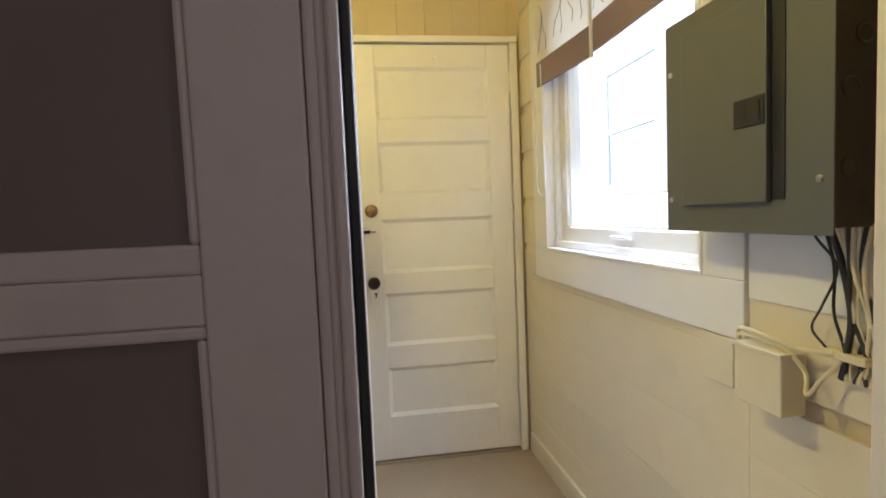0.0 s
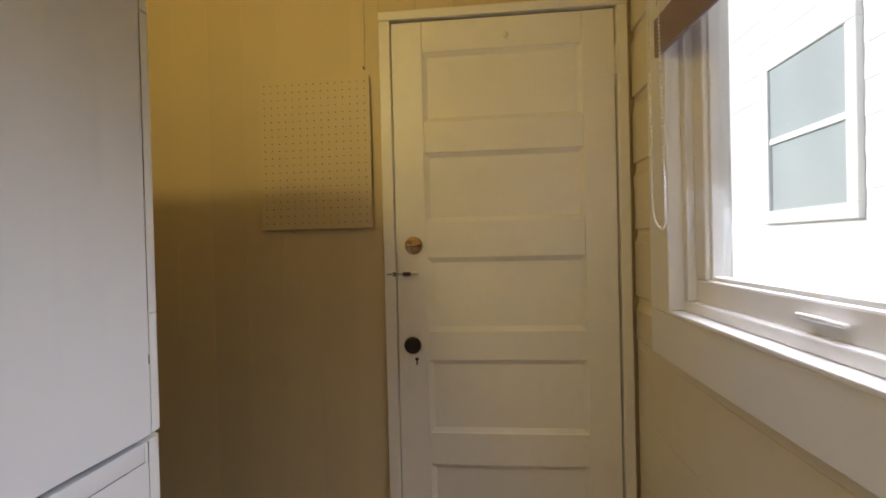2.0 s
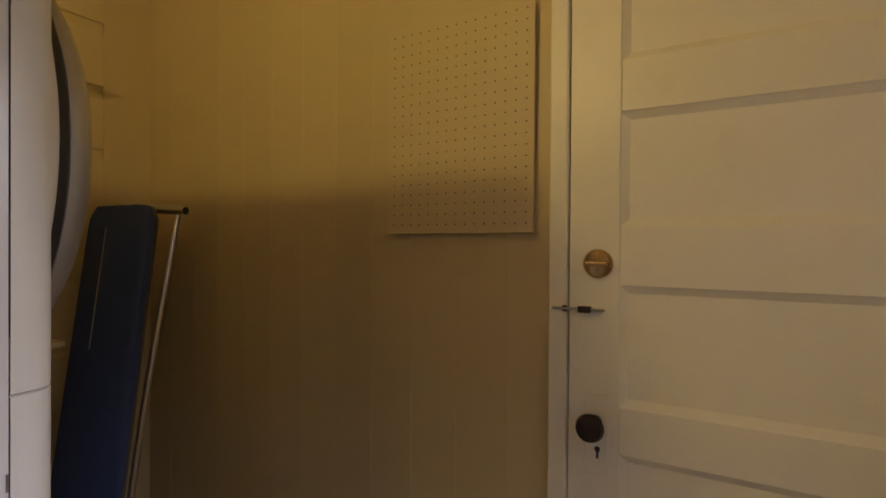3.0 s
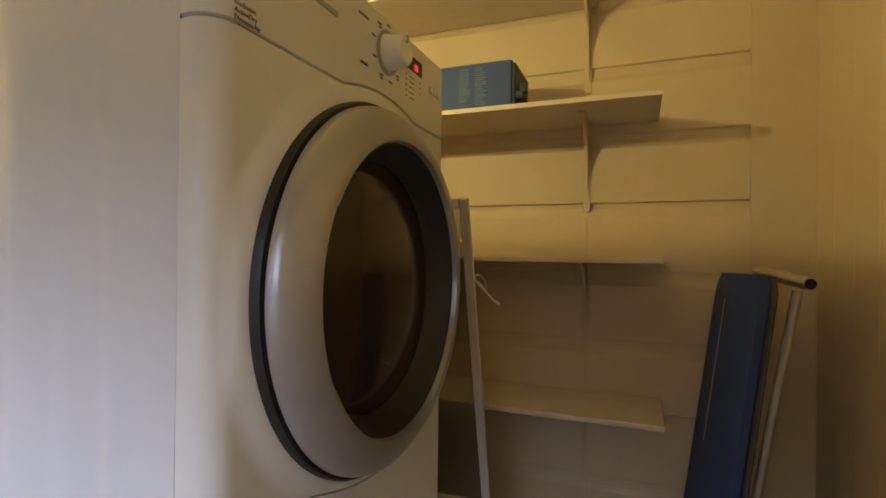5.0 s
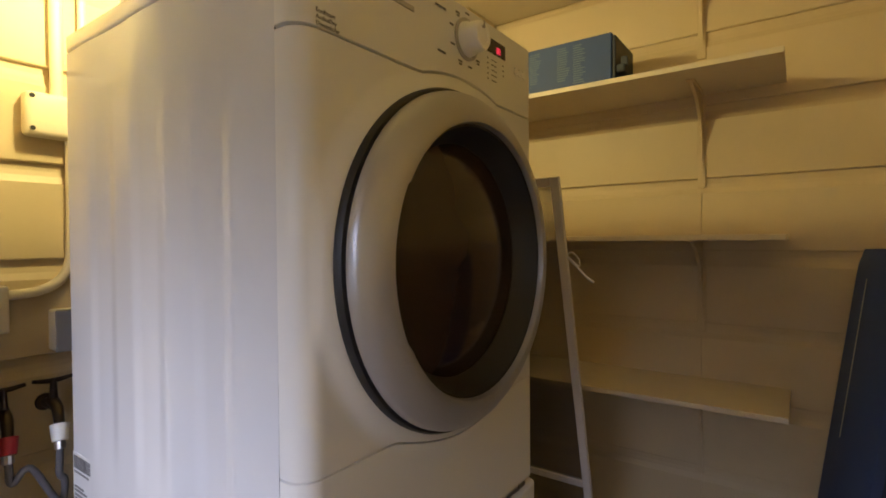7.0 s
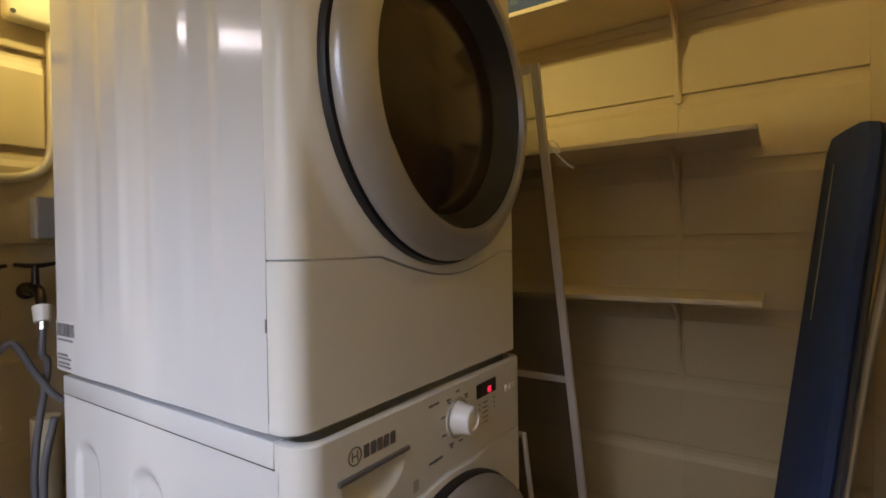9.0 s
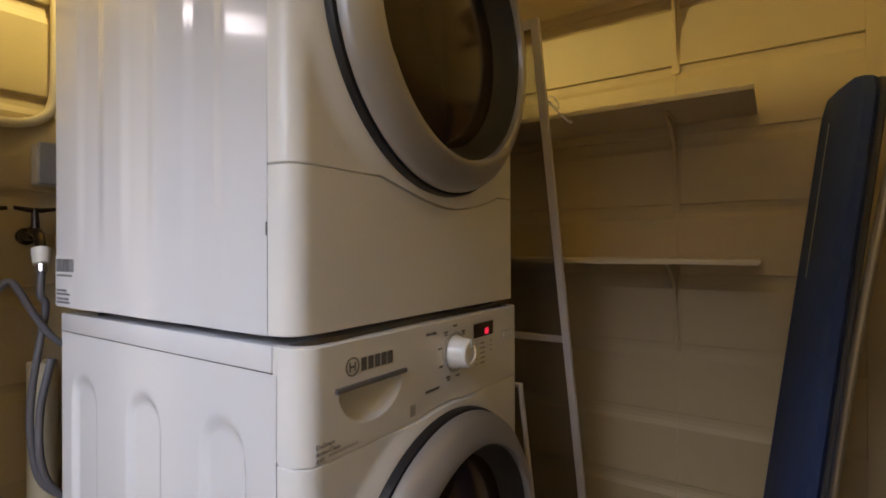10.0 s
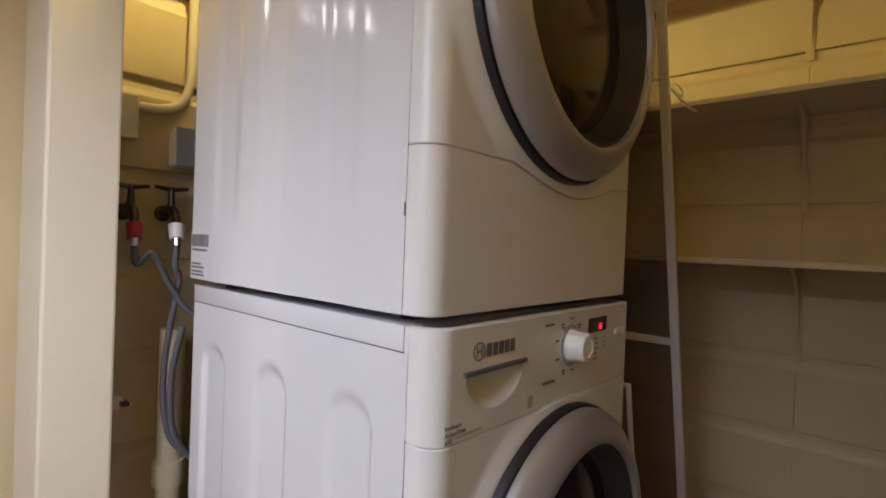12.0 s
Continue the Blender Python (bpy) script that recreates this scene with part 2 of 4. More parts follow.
def curve_pts(ctrl, n=8):
    """Catmull-Rom points through the control points."""
    c = [Vector(p) for p in ctrl]
    c = [2 * c[0] - c[1], *c, 2 * c[-1] - c[-2]]
    out = []
    for i in range(1, len(c) - 2):
        for k in range(n):
            t = k / n
            out.append(0.5 * (2 * c[i] + (c[i + 1] - c[i - 1]) * t + (2 * c[i - 1] - 5 * c[i] + 4 * c[i + 1] - c[i + 2]) * t * t + (3 * c[i] - c[i - 1] - 3 * c[i + 1] + c[i + 2]) * t ** 3))
    return out + [c[-2]]


def lathe(profile, centre, axis="y", seg=72, close=False):
    """Turn (radius, height) pairs about an axis through centre."""
    bm = bmesh.new()
    c = Vector(centre)
    rings = []
    for r, h in profile:
        ring = []
        for k in range(seg):
            a = 2 * math.pi * k / seg
            p = {"y": Vector((r * math.cos(a), h, r * math.sin(a))), "x": Vector((h, r * math.cos(a), r * math.sin(a))), "z": Vector((r * math.cos(a), r * math.sin(a), h))}[axis]
            ring.append(bm.verts.new(c + p))
        rings.append(ring)
    for u, v in zip(rings, rings[1:] + ([rings[0]] if close else [])):
        for k in range(seg):
            bm.faces.new((u[k], u[(k + 1) % seg], v[(k + 1) % seg], v[k]))
    if not close:
        for ring in (rings[0], rings[-1]):
            bm.faces.new(ring)
    bmesh.ops.recalc_face_normals(bm, faces=bm.faces)
    return bm


def plate_grid(us, vs, place):
    """A sheet of quads over two lists of parameters; place(u, v) gives the point."""
    bm = bmesh.new()
    g = [[bm.verts.new(place(u, v)) for v in vs] for u in us]
    for i in range(len(us) - 1):
        for j in range(len(vs) - 1):
            bm.faces.new((g[i][j], g[i + 1][j], g[i + 1][j + 1], g[i][j + 1]))
    return bm


def text_mesh(words, size, origin):
    """Raised lettering on a front that looks along +y, with the built-in font; origin is the left end of its base line."""
    cu = bpy.data.curves.new("lettering", "FONT")
    cu.body, cu.size, cu.extrude, cu.resolution_u = words, size, 0.0003, 2
    tmp = new("lettering", cu)
    me = bpy.data.meshes.new_from_object(tmp.evaluated_get(bpy.context.evaluated_depsgraph_get()))
    bpy.data.objects.remove(tmp)
    bm = bmesh.new()
    bm.from_mesh(me)
    bpy.data.meshes.remove(me)
    o = Vector(origin)
    for v in bm.verts:
        v.co = o + Vector((-v.co.x, v.co.z, v.co.y))
    bmesh.ops.recalc_face_normals(bm, faces=bm.faces)
    return bm


def steps(a, b, n):
    return [a + (b - a) * i / n for i in range(n + 1)]


# ---- structure ----
def structure(name, label, category="wall"):
    return thing(name, label=label, category=category, kind="structure")


solo("floor", box((-1.80, -1.98, -0.12), (1.05, 0.02, 0.0)), WOODF, "beige worn vinyl floor of the laundry porch", "floor", kind="structure")
solo("hall_floor", box((-2.0, -4.2, -0.13), (2.2, -1.982, -0.001)), WOODF, "beige floor of the room outside", "floor", kind="structure")
solo("ceiling", box((-1.80, -1.98, CEIL), (1.05, 0.16, CEIL + 0.1)), CEILM, "cream painted ceiling of the laundry porch", "ceiling", kind="structure")
solo("hall_ceiling", box((-2.0, -4.2, 2.45), (2.2, -1.985, 2.55)), CEILM, "plain ceiling of the outer room", "ceiling", kind="structure")

# far wall with the doorway of the back door: carcass behind upright boards
FW0 = 0.012
wall_far = structure("wall_far", "cream yellow wall of upright painted boards", "wall")
for lo, hi in (((WALL_L - 0.15, FW0, 0), (-0.012, 0.15, CEIL)), ((0.774, FW0, 0), (1.0, 0.15, CEIL)), ((-0.012, FW0, 2.045), (0.774, 0.15, CEIL))):
    part("backing", box(lo, hi), CREAM, wall_far)
solo("wall_outer_door_back", box((-0.05, 0.155, 0), (0.80, 0.18, 2.1)), PINE, "plain outer face behind the back door", "wall", kind="structure")

# shelf wall, window wall, entrance wall: carcasses
wall_shelf = structure("wall_shelf", "cream wall of wide horizontal painted boards behind shelves")
part("backing", box((WALL_L - 0.15, -1.98, 0), (WALL_L - 0.012, FW0 - 0.002, CEIL)), CREAM, wall_shelf)
wall_window = structure("wall_window", "cream window wall with horizontal boards above a flat lower panel")
WY0, WY1, WZ0, WZ1 = -1.338, -0.335, 1.045, 2.12   # window opening
for lo, hi in (((WALL_R + 0.012, -1.98, 0), (1.0, 0.0, WZ0)), ((WALL_R + 0.012, -1.98, WZ1), (1.0, 0.0, CEIL)),
               ((WALL_R + 0.012, -1.98, WZ0), (1.0, WY0, WZ1)), ((WALL_R + 0.012, WY1, WZ0), (1.0, 0.0, WZ1))):
    part("backing", box(lo, hi), CREAM, wall_window)
wall_entrance = structure("wall_entrance", "thick cream wall around the inner doorway")
DX0, DX1, DH = 0.037, 0.714, 1.972
BACKR = -1.875                     # inner face on the hinge side
for lo, hi in (((WALL_L - 0.15, -1.925, 0), (DX0 - 0.02, BACK, CEIL)), ((DX1 + 0.02, OUT, 0), (1.0, BACKR, CEIL)), ((DX0 - 0.02, OUT, DH + 0.02), (DX1 + 0.02, BACK, CEIL))):
    part("backing", box(lo, hi), CREAM, wall_entrance)
# boxed post beside the doorway
solo("boxed_post", box((-0.152, BACK + 0.001, 0), (-0.03, -1.60, CEIL), 0.006), PALE, "cream painted boxed post beside the doorway", "post", kind="structure")

# outer room: closes the place behind the camera
hall = structure("wall_hall", "plain beige walls of the outer room")
for lo, hi in (((-2.0, -4.2, 0), (2.2, -4.05, 2.5)), ((-2.15, -4.2, 0), (-2.0, -1.985, 2.5)), ((2.2, -4.2, 0), (2.35, -1.985, 2.5)),
               ((-2.0, -1.985, 0), (-0.702, -1.927, 2.5)), ((0.80, -2.0, 0), (2.2, -1.946, 2.5)), ((-0.70, -2.0, 2.215), (0.80, -1.946, 2.5)), ((-0.70, -1.95, 2.052), (0.006, -1.927, 2.2145))):
    part("plaster", box(lo, hi), JAMB, hall)

# inner doorway: jambs, stops, black seals, casings
doorway = structure("door_frame_inner", "worn white doorway frame with black rubber seal", "door frame")
# outer strip: shade from the hall is put into its paint colour
part("jamb", box((DX0 - 0.02, OUT - 0.006, 0), (DX0, -1.906, DH + 0.02), 0.002), JAMBD, doorway, "worn edge of the jamb, with shade in its colour")
part("jamb", box((DX0 - 0.02, -1.9055, 0), (DX0, BACK + 0.004, DH + 0.02), 0.002), JAMB, doorway)
part("jamb", box((DX1, -2.0, 0), (DX1 + 0.02, BACKR + 0.004, DH + 0.02), 0.002), JAMB, doorway)
part("jamb", box((DX0, OUT - 0.02, DH), (DX1, BACK + 0.004, DH + 0.02), 0.002), JAMB, doorway)
part("stop", box((DX0, -1.890, 0), (DX0 + 0.013, BACK + 0.006, DH), 0.002), JAMB, doorway)
part("stop", box((DX1 - 0.014, -1.9415, 0), (DX1, BACKR + 0.006, DH), 0.002), JAMB, doorway)
part("stop", box((DX0 + 0.013, -1.890, DH - 0.014), (DX1 - 0.014, BACK + 0.006, DH), 0.002), JAMB, doorway)
part("seal", box((DX0 + 0.001, -1.906, 0), (DX0 + 0.0125, -1.8905, DH - 0.002), 0.003), BLACK, doorway, "black rubber door seal")
part("seal", box((DX1 - 0.02, -1.956, 0), (DX1 - 0.001, -1.942, DH - 0.002), 0.003), BLACK, doorway, "black rubber door seal")
strike = part("strike_plate", box((DX0 - 0.0005, -1.952, 1.035), (DX0 + 0.0025, -1.930, 1.125), 0.001), STEEL, doorway, "scratched steel strike plate")
part("strike_hole", box((DX0 + 0.0015, -1.947, 1.060), (DX0 + 0.003, -1.936, 1.100)), BLACK, strike)
bolt_hole = part("bolt_strike", lathe([(0.014, -0.001), (0.014, 0.0015), (0.009, 0.0020), (0.009, -0.001)], (DX0, -1.940, 1.222), "x", 18, True), STEEL, doorway, "worn bolt hole rim")
part("bolt_hole", lathe([(0.0088, 0.0), (0.0088, 0.0008)], (DX0, -1.940, 1.222), "x", 18), BLACK, bolt_hole)
# fluted casing on the outer side, left, and a flat one on the hinge side
for k, (x0, x1, y1) in enumerate(((0.007, 0.018, -1.956), (0.018, 0.027, -1.953), (0.027, 0.0395, -1.958))):
    part("casing", box((x0, y1, 0), (x1, OUT + 0.004, 2.12), 0.004), JAMB, doorway)
part("casing", box((DX1 + 0.006, -2.022, 0), (DX1 + 0.10, -1.986, 2.12), 0.005), JAMB, doorway)
part("casing", box((0.008, -2.022, 2.1205), (DX1 + 0.10, OUT - 0.006, 2.21), 0.005), JAMB, doorway)

# panelled door beside the doorway, in the shade of the outer room
pdoor = structure("door_2", "panelled door with white stiles and dark taupe panels, closed", "door")
X0, X1 = -0.70, 0.006
SY0, SY1 = -1.955, -1.9265
for x0, x1 in ((X0, X0 + 0.13), (X1 - 0.100, X1)):
    part("stile", box((x0, SY0, 0.01), (x1, SY1, 2.05), 0.003), JAMB, pdoor)
PRAILS = ((0.01, 0.24), (1.121, 1.168), (1.92, 2.05))
for z0, z1 in PRAILS:
    part("rail", box((X0 + 0.13, SY0 + 0.001, z0), (X1 - 0.100, SY1, z1), 0.003), JAMB, pdoor)
for z0, z1, lo_m, hi_m in ((0.24, 1.121, 0.024, 0.013), (1.168, 1.92, 0.028, 0.024)):
    part("panel", box((X0 + 0.13, SY0 + 0.014, z0), (X1 - 0.100, SY1 - 0.004, z1)), BROWNP, pdoor, "dark taupe door panel")
    bm = bmesh.new()
    for lo, hi in (((X0 + 0.13, SY0 + 0.003, z0), (X1 - 0.100, SY0 + 0.014, z0 + lo_m)), ((X0 + 0.13, SY0 + 0.003, z1 - hi_m), (X1 - 0.100, SY0 + 0.014, z1)),
                   ((X1 - 0.110, SY0 + 0.003, z0 + lo_m), (X1 - 0.100, SY0 + 0.014, z1 - hi_m))):
        add_box(bm, lo, hi, 0.004)
    part("panel_moulding", bm, JAMB, pdoor)

# skirting and corner boards
skirting = solo("baseboard", box((WALL_R - 0.012, -1.80, 0), (WALL_R + 0.012, -0.03, 0.10), 0.004), PALE, "cream painted skirting board", "baseboard", kind="structure")
solo("corner_trim", box((WALL_L - 0.011, -0.165, 0), (WALL_L + 0.0004, 0.0105, CEIL - 0.001)), CREAM, "cream corner board where siding ends", "trim", kind="structure")

# ---- back door in the far wall ----
door = structure("door_1", "closed white painted door with five horizontal panels", "door")
DY = -0.002
part("slab", box((0.001, DY + 0.016, 0.020), (0.7585, DY + 0.05, 2.024)), WHITE, door)
for x0, x1 in ((0.001, 0.108), (0.652, 0.7585)):
    part("stile", box((x0, DY, 0.020), (x1, DY + 0.0155, 2.024), 0.002), WHITE, door)
# rails: each pair gives a rail between two sunk panels
PANELS = ((1.918, 1.676), (1.567, 1.326), (1.200, 0.944), (0.842, 0.588), (0.476, 0.235))
edges = [2.024] + [z for p in PANELS for z in p] + [0.020]
for i in range(0, len(edges), 2):
    part("rail", box((0.1085, DY + 0.0005, edges[i + 1]), (0.6515, DY + 0.0155, edges[i]), 0.002), WHITE, door)
for z1, z0 in PANELS:
    bm = bmesh.new()
    d0, d1, w = DY + 0.001, DY + 0.0158, 0.016
    o = [(0.108, z0), (0.652, z0), (0.652, z1), (0.108, z1)]
    i_ = [(0.108 + w, z0 + w), (0.652 - w, z0 + w), (0.652 - w, z1 - w), (0.108 + w, z1 - w)]
    vo = [bm.verts.new((x, d0 + 0.003, z)) for x, z in o]
    vi = [bm.verts.new((x, d1, z)) for x, z in i_]
    for k in range(4):
        bm.faces.new((vo[k], vo[(k + 1) % 4], vi[(k + 1) % 4], vi[k]))
    bm.faces.new(vi)
    part("panel", bm, WHITE, door)
bolt = part("deadbolt", lathe([(0.031, 0), (0.031, -0.008), (0.026, -0.014), (0.012, -0.016)], (0.064, DY, 1.246), "y", 28), BRASS, door, "worn brass deadbolt rosette", True)
part("thumb_turn", box((0.040, DY - 0.026, 1.241), (0.088, DY - 0.015, 1.251), 0.003), BRASS, bolt)
kn = part("door_knob", lathe([(0.016, 0.0), (0.013, -0.012), (0.012, -0.026), (0.026, -0.034), (0.030, -0.046), (0.026, -0.056), (0.010, -0.061)], (0.06, DY - 0.003, 0.905), "y", 28), DARKBR, door, "dark bronze door knob", True)
part("escutcheon", box((0.038, DY - 0.004, 0.79), (0.088, DY, 0.965), 0.0015), WHITE, door, "painted-over lock plate")
bm = lathe([(0.006, 0), (0.006, -0.0015)], (0.066, DY - 0.004, 0.848), "y", 12)
add_box(bm, (0.0635, DY - 0.0055, 0.828), (0.0685, DY - 0.004, 0.846))
part("keyhole", bm, BLACK, door)
slide = part("slide_bolt", box((0.020, DY - 0.004, 1.138), (0.072, DY, 1.156), 0.0015), WHITE, door, "small painted-over slide bolt")
part("bolt_pin", tube([(-0.030, DY - 0.020, 1.147), (0.080, DY - 0.012, 1.147)], 0.0032, 8), GREYB, slide, "thin grey bolt pin")
for x0, x1 in ((-0.010, 0.002), (0.024, 0.052)):
    part("bolt_guide", box((x0, DY - 0.019, 1.140), (x1, DY - (0.0042 if x0 > 0 else 0.0145), 1.154), 0.002), DARKBR, slide, "worn brown bolt guide")
bm = bmesh.new()
add_tube(bm, [(0.766, DY - 0.008, 1.80), (0.766, DY - 0.008, 1.90)], 0.008, 10)
add_box(bm, (0.735, DY - 0.003, 1.805), (0.764, DY, 1.895))
part("hinge", bm, WHITE, door, "painted-over hinge", True)
bm = bmesh.new()
add_tube(bm, [(0.766, DY - 0.008, 0.25), (0.766, DY - 0.008, 0.35)], 0.008, 10)
part("hinge", bm, WHITE, door, "painted-over hinge", True)
bm = lathe([(0.010, 0), (0.008, -0.004), (0.003, -0.006)], (0.40, DY, 1.962), "y", 16)
add_tube(bm, [(0.40, DY - 0.003, 1.965), (0.40, DY - 0.012, 1.955), (0.40, DY - 0.014, 1.94)], 0.003, 6)
part("coat_hook", bm, WHITE, door, "painted-over hook")
dframe = structure("door_frame_back", "white painted casing around the back door", "door frame")
part("casing", box((-0.042, -0.016, 0), (-0.0015, FW0 + 0.03, 2.0305), 0.004), WHITE, dframe)
part("casing", box((0.7635, -0.016, 0), (0.80, FW0 + 0.03, 2.0305), 0.004), WHITE, dframe)
part("casing", box((-0.042, -0.018, 2.031), (0.80, FW0 + 0.03, 2.062), 0.004), WHITE, dframe)
part("threshold", box((-0.004, -0.01, 0.0), (0.766, 0.05, 0.010), 0.003), WOODF, dframe)

# ---- window ----
window = structure("window_1", "white vinyl window with wide white casing and bright daylight", "window")
CX0 = WALL_R - 0.014                      # casing face
part("casing", box((CX0, -1.47, 0.915), (WALL_R + 0.011, -0.190, WZ0), 0.003), TRIM, window)
part("casing", box((CX0 + 0.001, WY1, WZ0 + 0.0005), (WALL_R + 0.011, -0.190, 2.26), 0.003), TRIM, window)
part("casing", box((CX0 + 0.001, -1.47, WZ0 + 0.0005), (WALL_R + 0.011, WY0, 2.26), 0.003), TRIM, window)
part("casing", box((CX0 + 0.0015, WY0 + 0.0005, WZ1), (WALL_R + 0.011, WY1 - 0.0005, 2.26), 0.003), TRIM, window)


def frame_ring(y0, y1, z0, z1, w, x0, x1, bevel=0.003):
    bm = bmesh.new()
    for lo, hi in (((x0, y0, z0), (x1, y1, z0 + w)), ((x0, y0, z1 - w), (x1, y1, z1)), ((x0, y0, z0 + w), (x1, y0 + w, z1 - w)), ((x0, y1 - w, z0 + w), (x1, y1, z1 - w))):
        add_box(bm, lo, hi, bevel)
    return bm


part("reveal", frame_ring(WY0 - 0.001, WY1 + 0.001, WZ0 - 0.001, WZ1 + 0.001, 0.012, WALL_R - 0.017, 1.0), TRIM, window, "bright white window reveal")
part("window_frame", frame_ring(WY0 + 0.011, WY1 - 0.011, WZ0 + 0.011, WZ1 - 0.011, 0.028, 0.872, 0.985, 0.004), TRIM, window)
sash = part("sash", frame_ring(WY0 + 0.038, WY1 - 0.038, WZ0 + 0.036, WZ1 - 0.038, 0.062, 0.892, 0.94, 0.006), TRIM, window, "white vinyl sash")
part("glazing_bead", frame_ring(WY0 + 0.098, WY1 - 0.098, WZ0 + 0.096, WZ1 - 0.098, 0.012, 0.904, 0.935, 0.003), TRIM, sash)
pane = part("pane", box((0.918, WY0 + 0.105, WZ0 + 0.104), (0.922, WY1 - 0.105, WZ1 - 0.105)), PANE, window)
pane.visible_shadow = False
bm = box((0.880, -0.93, WZ0 + 0.062), (0.893, -0.82, WZ0 + 0.070), 0.003)
add_tube(bm, curve_pts([(0.884, -0.93, WZ0 + 0.066), (0.868, -0.915, WZ0 + 0.072), (0.866, -0.85, WZ0 + 0.073), (0.884, -0.82, WZ0 + 0.066)], 5), 0.004, 8)
part("sash_pull", bm, TRIM, sash)

# ---- the world outside the window ----
solo("ground", box((-60, -60, -0.45), (60, 60, -0.40)), CONCRETE, "grey concrete side yard ground", "ground", kind="structure")
house = thing("neighbour_house", (3.0, -0.3, -0.4), "white sided neighbouring house in bright daylight", "house")
part("wall", box((2.52, -6.0, -0.4), (2.8, 8.0, 5.2)), SIDING, house)
bm = bmesh.new()
k, z = 0, -0.38
while z < 5.1:
    add_box(bm, (2.495 + 0.004 * (k % 2), -6.0, z), (2.518, 8.0, z + 0.1035))
    k += 1
    z += 0.105
tagged(part("siding", bm, SIDING, house), kind="stuff")
part("roof", box((2.2, -6.3, 5.2), (3.1, 8.3, 5.32)), GREYC, house)
nw = part("window", frame_ring(1.44, 2.51, 1.34, 2.62, 0.10, 2.455, 2.519, 0.006), SIDING, house, "white framed neighbouring window")
part("meeting_rail", box((2.465, 1.542, 1.945), (2.5, 2.408, 1.99)), SIDING, nw)
part("pane", box((2.485, 1.542, 1.442), (2.492, 2.408, 1.943)), NGLASS, nw)
part("pane", box((2.475, 1.542, 1.992), (2.482, 2.408, 2.518)), NGLASS, nw)

# ---- stacked laundry machines ----
MX1, MX0 = -0.275, -0.905          # sides
MYF, MYB = -0.857, -1.552          # front, back
SEAM = -0.900                      # rear edge of the front shell
RC = 0.032                         # radius of the front upright edges


def front_path():
    """Plan of the front shell from one side, round both corners, to the other side."""
    pts = [(MX1, SEAM), (MX1, SEAM + 0.003)]
    for k in range(9):
        a = math.pi / 2 * k / 8
        pts.append((MX1 - RC + RC * math.cos(a), MYF - RC + RC * math.sin(a)))
    n = 170
    for i in range(1, n):
        pts.append((MX1 - RC + (MX0 + 2 * RC - MX1) * i / n, MYF))
    for k in range(9):
        a = math.pi / 2 + math.pi / 2 * k / 8
        pts.append((MX0 + RC + RC * math.cos(a), MYF - RC + RC * math.sin(a)))
    return pts + [(MX0, SEAM + 0.003), (MX0, SEAM)]


def shell(zlo, zhi, rows, push=None, hole=None):
    """Front shell piece: skin with lips that turn inwards at its upper and lower edge."""
    bm = bmesh.new()
    cols = []
    for x, y in front_path():
        a, b = zlo(x), zhi(x)
        cx, cy = (MX0 + MX1) / 2, -1.1
        d = Vector((cx - x, cy - y, 0)).normalized() * 0.02
        col = [bm.verts.new((x + d.x, y + d.y, a)), bm.verts.new((x + d.x * 0.12, y + d.y * 0.12, a))]
        for j in range(rows + 1):
            z = a + 0.0014 + (b - a - 0.0028) * j / rows
            col.append(bm.verts.new((x, y - (push(x, z) if push and y > MYF - 0.001 else 0), z)))
        col += [bm.verts.new((x + d.x * 0.12, y + d.y * 0.12, b)), bm.verts.new((x + d.x, y + d.y, b))]
        cols.append(col)
    for u, v in zip(cols, cols[1:]):
        for j in range(len(u) - 1):
            mid = (u[j].co + v[j + 1].co) / 2
            if hole and mid.y > MYF - 0.001 and math.hypot(mid.x - hole[0], mid.z - hole[1]) < hole[2]:
                continue
            bm.faces.new((u[j], u[j + 1], v[j + 1], v[j]))
    bmesh.ops.recalc_face_normals(bm, faces=bm.faces)
    return bm


def hump(z, cx, half, rise):
    """A seam height that is level but for a smooth arch above the round door."""
    def f(x):
        u = abs(x - cx) / half
        return z + (rise * math.cos(math.pi / 2 * u) ** 0.8 if u < 1 else 0.0)
    return f


